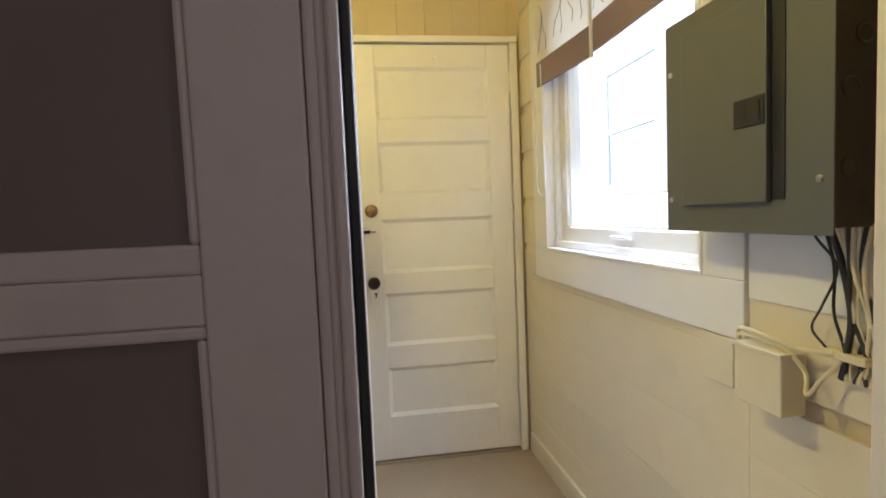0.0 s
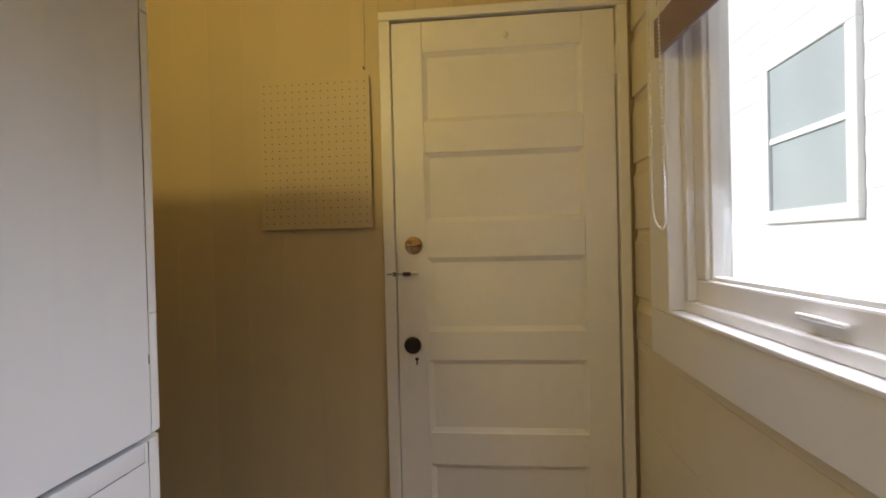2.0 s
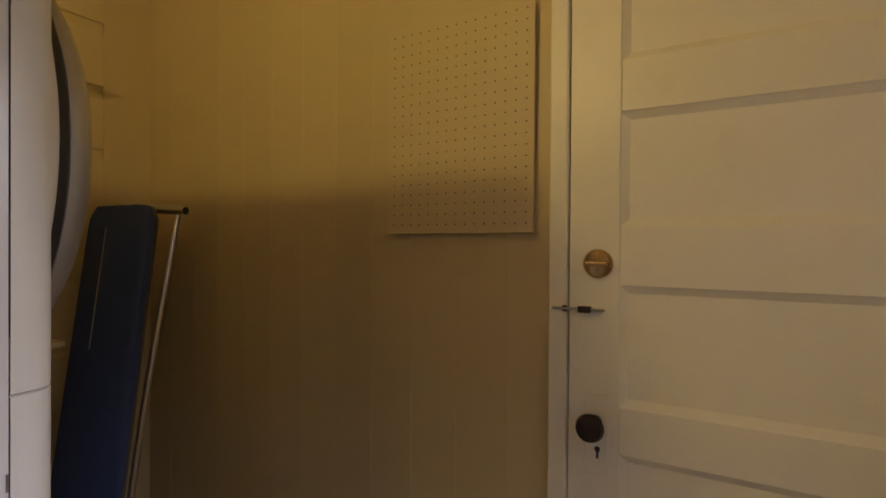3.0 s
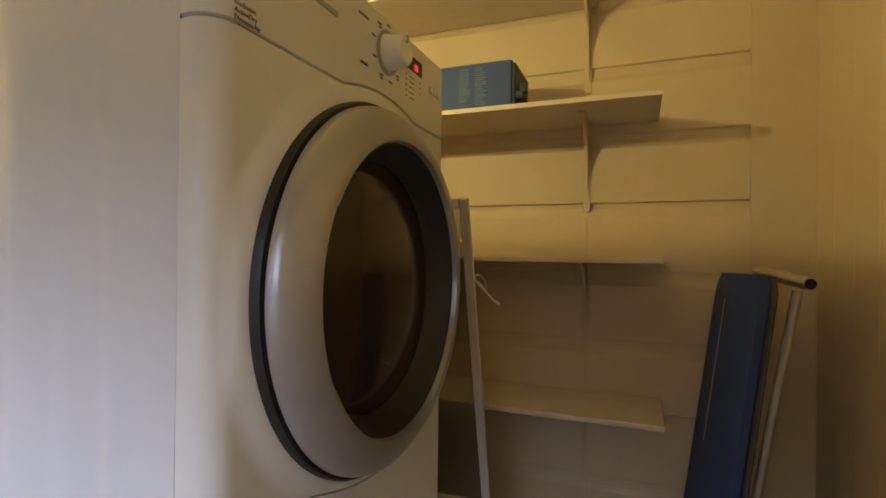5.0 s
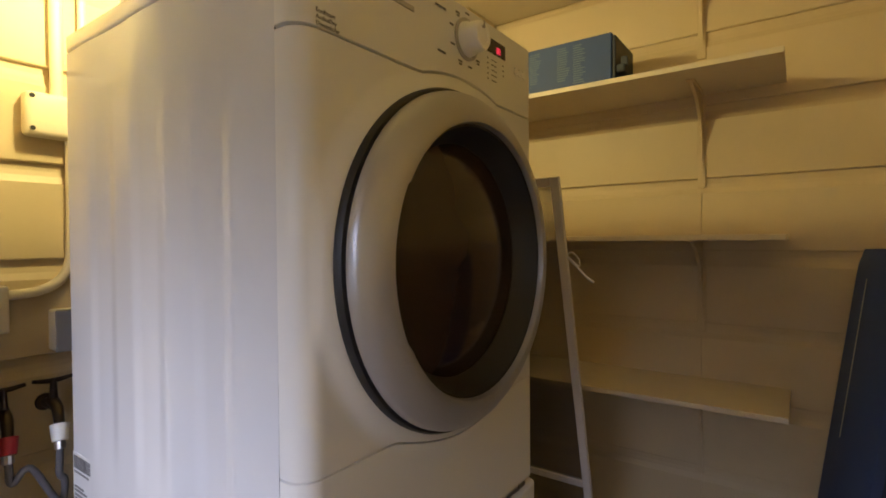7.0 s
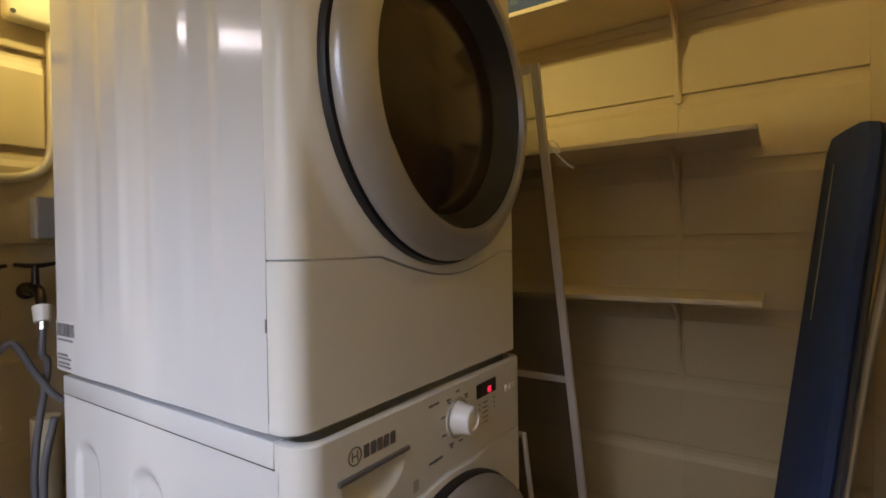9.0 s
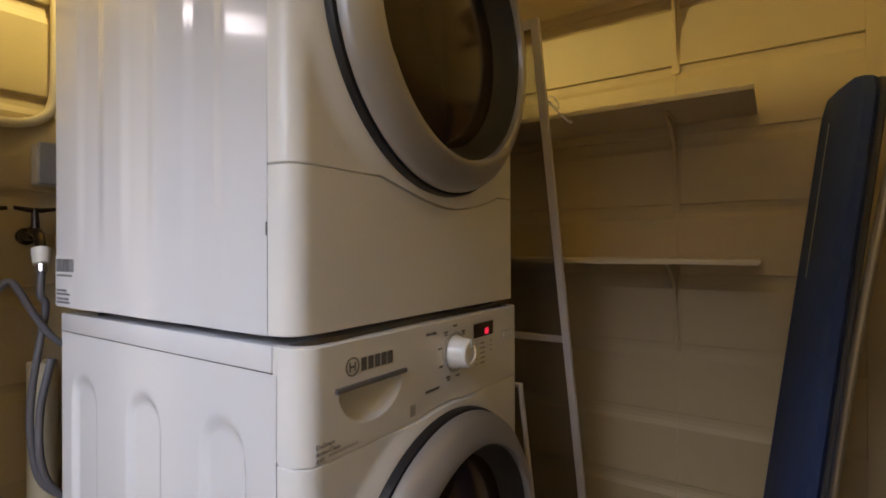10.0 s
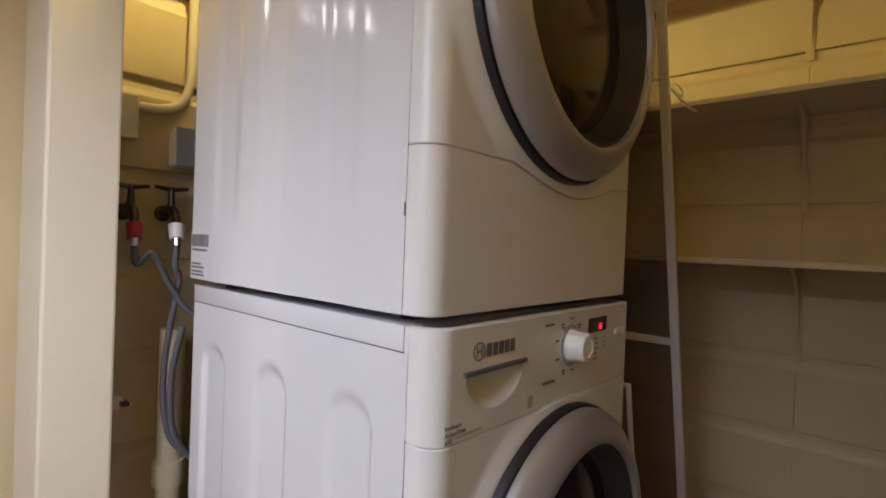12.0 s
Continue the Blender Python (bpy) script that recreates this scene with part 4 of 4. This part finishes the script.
part("board_back", board_slab(0.92, -0.014, -0.0005, 0.004), GREYC, iron, "grey metal board underside")
seam = []
for t, w in board_outline()[27:-2]:
    a, b = NB.lerp(NT, t), FB.lerp(FT, t)
    mid, half = (a + b) / 2, (a - b) / 2
    seam.append(mid + half * (-0.25 * w) + Vector((0.008, -0.0435, 0.004)))
part("seam", tube(seam, 0.0016, 6), INKL, cover, "pale stitched seam")
part("leg", tube(curve_pts([(-1.285, -0.315, 0.014), (-1.245, -0.235, 0.75), (-1.212, -0.146, 1.372)], 6), 0.0105, 12), STEEL, iron, "grey steel leg tube")
part("foot_bar", tube([(-1.470, -0.172, 1.404), (-1.205, -0.124, 1.388)], 0.0150, 16), STEEL, iron, "grey steel leg tube")
part("foot_cap", tube([(-1.2055, -0.1240, 1.388), (-1.2040, -0.1237, 1.3879)], 0.0122, 16), BLACK, iron, "dark open end of the tube")

# ---- pegboard on the far wall ----
peg = thing("pegboard", (-0.279, 0, 1.31), "cream painted pegboard hung on the boarded wall", "pegboard")
part("board", box((-0.482, -0.020, 1.313), (-0.077, -0.014, 1.846), 0.001), CREAM, peg)
for y in (1.33, 1.82):
    part("batten", box((-0.46, -0.0138, y), (-0.10, -0.0005, y + 0.018)), CREAM, peg)
bm = bmesh.new()
for i in range(15):
    for j in range(20):
        c = Vector((-0.462 + i * 0.0262, -0.0202, 1.335 + j * 0.0258))
        ring = [bm.verts.new(c + Vector((0.0024 * math.cos(a), 0, 0.0024 * math.sin(a)))) for a in (k * math.pi / 4 for k in range(8))]
        bm.faces.new(ring)
tagged(part("peg_holes", bm, INK, peg), kind="stuff")
nail = thing("nail", (-0.098, 0, 1.87), "small nail with a wire above the pegboard", "nail")
part("shank", tube([(-0.098, 0.004, 1.872), (-0.098, -0.016, 1.876)], 0.002, 6), DARKBR, nail)
part("wire", tube([(-0.098, -0.012, 1.874), (-0.097, -0.008, 1.90), (-0.096, -0.004, 2.05), (-0.094, -0.003, 2.20)], 0.0014, 6), CABLEW, nail, "thin painted wire")

# ---- electrical panel ----
epanel = thing("electrical_panel", (0.79, -1.58, 1.16), "grey-green steel breaker panel mounted on the wall", "electrical panel")
PX = 0.735
part("box", box((PX + 0.004, -1.757, 1.168), (0.836, -1.368, 1.598), 0.003), PANELD, epanel, "dark dusty box sides with knockouts")
cov = part("cover", box((PX, -1.768, 1.157), (PX + 0.0035, -1.358, 1.607), 0.0015), PANELG, epanel, "grey-green enamel cover")
pdr = part("panel_door", box((PX - 0.012, -1.654, 1.212), (PX - 0.0005, -1.428, 1.566), 0.002), PANELG, epanel, "hinged cover door")
# thin black strip stands in for the soft shadow beside the raised door
part("door_shadow", box((PX - 0.0022, -1.682, 1.216), (PX - 0.0004, -1.6545, 1.566), 0.0005), BLACK, cov, "black strip in place of the shadow beside the door")
lt = part("latch", box((PX - 0.0145, -1.652, 1.346), (PX - 0.0122, -1.582, 1.396), 0.001), BLACK, pdr, "black latch plate")
part("latch_tab", box((PX - 0.016, -1.644, 1.354), (PX - 0.0146, -1.616, 1.388), 0.001), BLACK, lt)
for y, z in ((-1.376, 1.225), (-1.376, 1.50), (-1.745, 1.245), (-1.745, 1.535)):
    part("screw", lathe([(0.006, 0.0), (0.006, -0.002), (0.003, -0.004)], (PX, y, z), "x", 14), STEEL, cov)
for x, z in ((0.775, 1.26), (0.775, 1.38), (0.80, 1.46), (0.775, 1.53)):
    part("knockout", lathe([(0.017, 0.0), (0.017, -0.002), (0.014, -0.003), (0.012, -0.001), (0.002, -0.001)], (x, -1.757, z), "y", 20), PANELD, epanel)

# wires and small boxes below the panel
wires = thing("cable_bundle", (0.82, -1.72, 0.92), "bundle of black and painted cables under the breaker panel", "cable")
rnd = random.Random(8)
for k in range(9):
    y0 = -1.700 - 0.0068 * k
    pts = curve_pts([(0.79 + 0.004 * k, y0, 1.172), (0.812 + rnd.uniform(-.01, .01), y0 - 0.004, 1.10), (0.825, y0 + rnd.uniform(-.014, .014), 1.02), (0.828 + 0.002 * k, y0 + rnd.uniform(-.01, .03), 0.955), (0.836, y0 + 0.012, 0.905)], 6)
    part("cable", tube(pts, 0.0058 if k == 1 else 0.0026 + 0.0008 * (k % 3), 8), CABLEK if k in (0, 1, 4, 7) else CABLEW, wires)
part("thin_wire", tube(curve_pts([(0.80, -1.66, 1.17), (0.79, -1.69, 1.145), (0.80, -1.715, 1.10), (0.82, -1.67, 1.03), (0.825, -1.645, 0.985), (0.828, -1.67, 0.955)], 6), 0.0022, 6), CABLEK, wires)
part("conduit_clip", box((0.822, -1.745, 0.94), (0.842, -1.66, 0.955), 0.003), CABLEW, wires)
jb = thing("junction_box", (0.82, -1.563, 0.815), "cream painted junction box with a looped cable", "junction box")
part("body", box((0.784, -1.622, 0.812), (0.838, -1.505, 0.928), 0.003), PALE, jb)
part("lid", box((0.780, -1.624, 0.925), (0.838, -1.503, 0.932), 0.0015), PALE, jb)
part("cable", tube(curve_pts([(0.826, -1.475, 0.915), (0.815, -1.480, 0.945), (0.80, -1.52, 0.958), (0.80, -1.58, 0.952), (0.81, -1.64, 0.945), (0.822, -1.69, 0.95)], 6), 0.0046, 8), CABLEW, jb, "looped painted cable")
part("cable", tube(curve_pts([(0.826, -1.478, 0.90), (0.812, -1.484, 0.937), (0.806, -1.53, 0.944), (0.806, -1.60, 0.940), (0.812, -1.645, 0.905), (0.80, -1.66, 0.87), (0.815, -1.675, 0.90), (0.826, -1.70, 0.94)], 6), 0.0042, 8), CABLEW, jb, "looped painted cable")
patch = solo("patch_board", box((0.844, -1.80, 1.010), (WALL_R - 0.0005, -1.474, 1.45), 0.002), TRIM, "white flat patch board under the breaker panel", "trim", kind="structure")
ledger = solo("ledger_board", box((0.838, -1.435, 0.800), (WALL_R - 0.0005, -1.33, 0.9125), 0.002), PALE, "cream block under the window casing", "trim", kind="structure")
raw = solo("raw_edge", box((0.826, -1.865, 0.9), (WALL_R + 0.011, -1.802, 1.62), 0.004), BRICK, "rough reddish raw wall edge", "trim", kind="structure")

# ---- roman blind ----
blind = thing("roman_blind", (0.80, -0.85, 1.70), "cream roman blind with branch print and mauve-brown hem, half raised", "blind")
BX = 0.800
part("fabric", plate_grid(steps(-1.32, -0.312, 44), steps(1.81, 2.26, 16), lambda y, z: Vector((BX + 0.010 * math.sin((z - 1.8) * 26) + 0.002 * math.sin(y * 22), y, z))), BLINDC, blind, "cream printed fabric", True)
SAG = Matrix.Identity(4)           # the hem hangs a little lower towards the middle
SAG[2][1], SAG[2][3] = 0.065, 0.065 * 0.58
part("hem", box((BX - 0.008, -0.851, 1.724), (BX + 0.002, -0.312, 1.826), 0.003, 2, SAG), BLINDB, blind, "mauve-brown hem band")
part("hem", box((BX - 0.008, -1.32, 1.716), (BX + 0.002, -0.864, 1.818), 0.003), BLINDB, blind, "mauve-brown hem band")
part("ribbon", box((BX - 0.0125, -0.867, 1.698), (BX - 0.0085, -0.848, 2.26), 0.001), PAPER, blind, "white ribbon")
part("head_rail", box((BX - 0.004, -1.33, 2.2605), (WALL_R - 0.004, -0.312, 2.295), 0.003), TRIM, blind)
rnd = random.Random(21)
for k in range(11):
    y, z = -0.35 - 0.085 * k - rnd.uniform(0, .03), 1.83 + rnd.uniform(0, 0.05)
    pts = [(BX - 0.0128, y, z)]
    lean = rnd.choice((-1, 1))
    for j in range(4):
        y -= lean * rnd.uniform(-0.01, 0.035)
        z += rnd.uniform(0.02, 0.06)
        pts.append((BX - 0.0128, y, z))
    part("branch_print", tube(curve_pts(pts, 4), 0.0010, 5), GREYC, blind, "grey branch print")
chain = thing("blind_chain", (0.80, -0.30, 1.2), "thin white bead chain hanging beside the window", "chain")
cpts = [p + Vector((-0.032, -0.092, 0)) for p in curve_pts([(0.800, -0.250, 1.96), (0.806, -0.240, 1.55), (0.806, -0.238, 1.37), (0.806, -0.256, 1.302), (0.806, -0.305, 1.276), (0.806, -0.338, 1.288), (0.803, -0.352, 1.33), (0.800, -0.350, 1.55), (0.798, -0.345, 1.80)], 26)]
bm = bmesh.new()
for p in cpts[::1]:
    bmesh.ops.create_icosphere(bm, subdivisions=1, radius=0.0036, matrix=Matrix.Translation(p))
tagged(part("beads", bm, PAPER, chain), kind="stuff")
part("cord", tube(cpts, 0.0010, 5), PAPER, chain)

# ---- taps, pipes and hoses on the entrance wall ----
def tap(x, z, collar, label):
    t = thing("wall_tap", (x, BACK + 0.012, z), label, "tap", "laundry taps")
    y = BACK + 0.012
    part("flange", lathe([(0.020, 0.0), (0.018, 0.005), (0.011, 0.008), (0.010, 0.05)], (x, y, z), "y", 20), DARKBR, t, "", True)
    part("body", tube(curve_pts([(x, y + 0.045, z + 0.012), (x, y + 0.075, z), (x + 0.004, y + 0.098, z - 0.022), (x + 0.006, y + 0.108, z - 0.04)], 5), [0.0125 - 0.0002 * i for i in range(16)], 14), DARKBR, t, "", True)
    part("stem", tube([(x, y + 0.055, z + 0.008), (x, y + 0.055, z + 0.062)], [0.009, 0.006], 12), DARKBR, t)
    bm = tube([(x - 0.038, y + 0.055, z + 0.062), (x - 0.012, y + 0.055, z + 0.058), (x + 0.012, y + 0.055, z + 0.058), (x + 0.038, y + 0.055, z + 0.062)], [0.0042, 0.0055, 0.0055, 0.0042], 10)
    part("handle", bm, DARKBR, t, "dark cross bar handle", True)
    part("collar", tube([(x + 0.005, y + 0.104, z - 0.030), (x + 0.009, y + 0.118, z - 0.062)], [0.018, 0.015], 16), collar, t, "hose collar", True)
    part("nut", tube([(x + 0.009, y + 0.118, z - 0.062), (x + 0.010, y + 0.122, z - 0.078)], 0.0105, 12), STEEL, t)
    return Vector((x + 0.010, y + 0.122, z - 0.078))


CW = BACK + 0.012
h1 = tap(-0.305, 1.062, KNOBW, "dark metal cold tap with white hose collar")
h2 = tap(-0.217, 1.060, RED, "dark metal hot tap with red hose collar")


def hose(pts, label, r=0.0072):
    s = thing("water_hose", pts[-1], label, "hose", "water hoses")
    part("tube", tube(curve_pts(pts, 8), r, 12), HOSE, s, "", True)


hose([h1, h1 + Vector((0.004, 0.006, -0.05)), (-0.300, -1.680, 0.90), (-0.275, -1.675, 0.74), (-0.272, -1.67, 0.62), (-0.300, -1.66, 0.52), (-0.42, -1.64, 0.44)], "dark grey rubber hose hanging from the cold tap")
hose([h2, h2 + Vector((-0.004, 0.006, -0.04)), (-0.240, -1.675, 0.965), (-0.28, -1.665, 0.886), (-0.325, -1.65, 0.825), (-0.45, -1.63, 0.76)], "grey rubber hose running from the hot tap")
hose([(-0.30, -1.648, 0.80), (-0.281, -1.655, 0.68), (-0.29, -1.65, 0.55), (-0.36, -1.64, 0.45)], "second dark hose looped behind the machines", 0.0075)
drain = thing("drain_pipe", (-0.335, -1.72, 0), "cream painted drain pipe standing against the wall", "pipe")
part("pipe", tube([(-0.315, -1.745, 0.0), (-0.315, -1.745, 0.78)], 0.028, 18), CABLEW, drain, "", True)
part("collar", tube([(-0.315, -1.745, 0.40), (-0.315, -1.745, 0.46)], 0.036, 18), CABLEW, drain, "", True)
valve = thing("wall_valve", (-0.20, CW, 0.62), "small painted pipe stub with dark valve", "valve")
part("stub", tube([(-0.20, CW, 0.62), (-0.20, CW + 0.06, 0.62)], 0.016, 14), CABLEW, valve)
part("lever", box((-0.222, CW + 0.04, 0.612), (-0.205, CW + 0.075, 0.622), 0.002), DARKBR, valve)
jbox = thing("wall_junction_box", (-0.34, CW, 1.70), "cream painted round-cornered junction box on the wall", "junction box")
part("body", box((-0.395, CW, 1.668), (-0.268, CW + 0.04, 1.768), 0.012, 3), PALE, jbox, "", True)
for z in (1.684, 1.756):
    part("screw_hole", lathe([(0.0055, 0.0), (0.0055, 0.0012)], (-0.281, CW + 0.0398, z), "y", 10), BLACK, jbox)
conduit = thing("conduit", (-0.33, CW, 1.8), "cream painted conduit pipes up the wall", "conduit")
part("pipe", tube([(-0.334, CW + 0.014, 1.768), (-0.334, CW + 0.014, 2.495)], 0.013, 12), PALE, conduit, "", True)
part("pipe", tube([(-0.387, CW + 0.012, 1.768), (-0.387, CW + 0.012, 2.495)], 0.009, 12), PALE, conduit, "", True)
pipe = thing("bent_conduit", (-0.33, CW, 1.3), "cream painted conduit bending into a small wall box", "conduit")
part("tube", tube(curve_pts([(-0.360, CW + 0.012, 1.668), (-0.359, CW + 0.012, 1.46), (-0.353, CW + 0.012, 1.378), (-0.330, CW + 0.013, 1.338), (-0.288, CW + 0.014, 1.319), (-0.232, CW + 0.015, 1.314)], 8), 0.011, 12), PALE, pipe, "", True)
sw = thing("wall_switch_box", (-0.20, CW, 1.27), "cream surface switch box on the wall", "switch box")
part("body", box((-0.236, CW, 1.234), (-0.154, CW + 0.035, 1.336), 0.004), PALE, sw)
part("toggle", box((-0.20, CW + 0.035, 1.276), (-0.19, CW + 0.044, 1.293), 0.002), KNOBW, sw)
outlet = thing("outlet_box", (-0.335, CW, 1.20), "grey surface-mounted power outlet box on the wall", "outlet")
part("body", box((-0.388, CW, 1.181), (-0.313, CW + 0.05, 1.275), 0.005), KNOBW, outlet)
part("face_plate", box((-0.390, CW + 0.0505, 1.180), (-0.311, CW + 0.056, 1.276), 0.003), GREYB, outlet, "grey face plate")

# ---- foil duct and bulb above the dryer ----
duct = thing("foil_duct", (-0.55, -1.30, DZ1), "ribbed foil vent duct lying on top of the dryer", "duct")
bm = bmesh.new()
line = curve_pts([(-0.37, -1.30, DZ1 + 0.058), (-0.47, -1.23, DZ1 + 0.058), (-0.60, -1.26, DZ1 + 0.058), (-0.70, -1.40, DZ1 + 0.058), (-0.72, -1.53, DZ1 + 0.058)], 20)
add_tube(bm, line, [0.052 + 0.004 * (i % 2) for i in range(len(line))], 20)
part("ribs", bm, FOIL, duct)
post = thing("vent_pipe", (-0.325, -1.385, DZ1), "white upright vent pipe on the back of the dryer", "pipe")
part("pipe", tube([(-0.325, -1.385, DZ1 + 0.001), (-0.325, -1.385, CEIL - 0.002)], 0.019, 20), KNOBW, post, "", True)
part("collar", tube([(-0.325, -1.385, DZ1 + 0.001), (-0.325, -1.385, DZ1 + 0.014)], 0.026, 20), KNOBW, post, "", True)
lampf = thing("ceiling_bulb", (-0.40, -1.42, 2.12), "bare warm bulb in a white holder under the ceiling", "lamp")
part("bulb", lathe([(0.003, 2.118), (0.022, 2.125), (0.031, 2.15), (0.026, 2.182), (0.014, 2.205), (0.013, 2.22)], (-0.40, -1.42, 0), "z", 20), BULB, lampf, "glowing warm glass bulb", True)
part("holder", lathe([(0.02, 2.218), (0.024, 2.25), (0.05, 2.47), (0.055, 2.4995)], (-0.40, -1.42, 0), "z", 20), KNOBW, lampf, "", True)

# ---- wall boards, laid last ----
def board_profile(h):
    """Drop siding: flat face, hollow cove along the upper edge. Depth inwards and height."""
    return [(0.0, 0.003), (0.0, h - 0.046), (0.003, h - 0.040), (0.0075, h - 0.030), (0.0100, h - 0.018), (0.0105, h), (0.012, h), (0.012, 0.0), (0.002, 0.0)]


def siding_mesh(length, h, axis, face, mat):
    """One board along an axis: its face looks along face (+1 or -1) of the other axis."""
    bm = bmesh.new()
    ends = []
    for s in (0.0, length):
        ring = []
        for d, z in board_profile(h):
            ring.append(bm.verts.new((-face * d, s, z) if axis == "y" else (s, -face * d, z)))
        ends.append(ring)
    n = len(ends[0])
    for k in range(n):
        bm.faces.new((ends[0][k], ends[0][(k + 1) % n], ends[1][(k + 1) % n], ends[1][k]))
    bm.faces.new(ends[0])
    bm.faces.new(ends[1][::-1])
    bmesh.ops.recalc_face_normals(bm, faces=bm.faces)
    return mesh_of("board", bm, mat)


PITCH = 0.2220


def lay(parent, me, loc):
    ob = new("board", me)
    ob.parent = parent
    ob.location = loc
    return ob


def siding(parent, a, b, axis, face, at, offset, z_from, z_to, mat):
    whole = siding_mesh(b - a, PITCH, axis, face, mat)
    k = math.floor((z_from - offset) / PITCH)
    z = offset + k * PITCH
    while z < z_to - 0.01:
        lo, hi = max(z, z_from), min(z + PITCH, z_to)
        me = whole if hi - lo > PITCH - 1e-4 else siding_mesh(b - a, hi - lo, axis, face, mat)
        if hi - lo > 0.06:
            lay(parent, me, (at, a, lo) if axis == "y" else (a, at, lo))
        z += PITCH


# shelf wall, two lengths butted behind the brackets
siding(wall_shelf, -1.818, -0.6325, "y", 1, WALL_L, 0.059, 0.0, CEIL, CREAM)
siding(wall_shelf, -0.6315, -0.1655, "y", 1, WALL_L, 0.059, 0.0, CEIL, CREAM)
# entrance wall beside the taps
siding(wall_entrance, WALL_L + 0.001, -0.152, "x", 1, BACK + 0.012, 0.059, 0.0, CEIL, CREAM)
# window wall: left of, right of, above and below the window
siding(wall_window, -0.1895, 0.010, "y", -1, WALL_R, 0.171 - PITCH, 0.9135, CEIL, PALE)
siding(wall_window, -1.862, -1.4705, "y", -1, WALL_R, 0.171 - PITCH, 0.80, CEIL, PALE)
siding(wall_window, -1.4700, -0.1900, "y", -1, WALL_R, 0.171 - PITCH, 2.262, CEIL, PALE)
for a, b, top in ((-1.4700, -0.001, 0.9130), (-1.862, -1.4705, 0.7995)):
    z = 0.0
    while z < top - 0.02:
        hi = min(z + PITCH, top)
        part("board", box((WALL_R, a, z), (WALL_R + 0.0118, b, hi - 0.0004), 0.0011, 1), PALE, wall_window)
        z += PITCH
# far wall: upright boards with fine v joints
bw = 0.1335
x = WALL_L + 0.0005
upright = None
while x < -0.043:
    w = min(bw, -0.0425 - x)
    bm = bmesh.new()
    pr = [(0.0, 0.0007), (0.0012, 0.0), (w - 0.0012, 0.0), (w, 0.0007), (w, 0.0115), (0.0, 0.0115)]
    lo = [bm.verts.new((px, py, 0.0)) for px, py in pr]
    hi = [bm.verts.new((px, py, CEIL - 0.001)) for px, py in pr]
    for k in range(6):
        bm.faces.new((lo[k], lo[(k + 1) % 6], hi[(k + 1) % 6], hi[k]))
    bmesh.ops.recalc_face_normals(bm, faces=bm.faces)
    if upright is None or w < bw - 1e-4:
        upright = mesh_of("board", bm, CREAM)
    else:
        bm.free()
    lay(wall_far, upright, (x, 0.0, 0.0))
    x += w
for a, b in ((-0.042, 0.09), (0.0905, 0.223), (0.2235, 0.356), (0.3565, 0.489), (0.4895, 0.622), (0.6225, 0.755), (0.7555, 0.849)):
    part("board", box((a, 0.0, 2.0625), (b, 0.0115, CEIL - 0.001), 0.002, 1), CREAM, wall_far)


# the window wall stands slightly askew to the rest of the room
ASKEW = Matrix.Translation((WALL_R, -1.45, 0)) @ Matrix.Rotation(0.0240, 4, "Z") @ Matrix.Translation((-WALL_R, 1.45, 0))
for ob in (wall_window, window, epanel, wires, jb, patch, ledger, raw, skirting):
    ob.matrix_basis = ASKEW @ Matrix.Translation(ob.location)
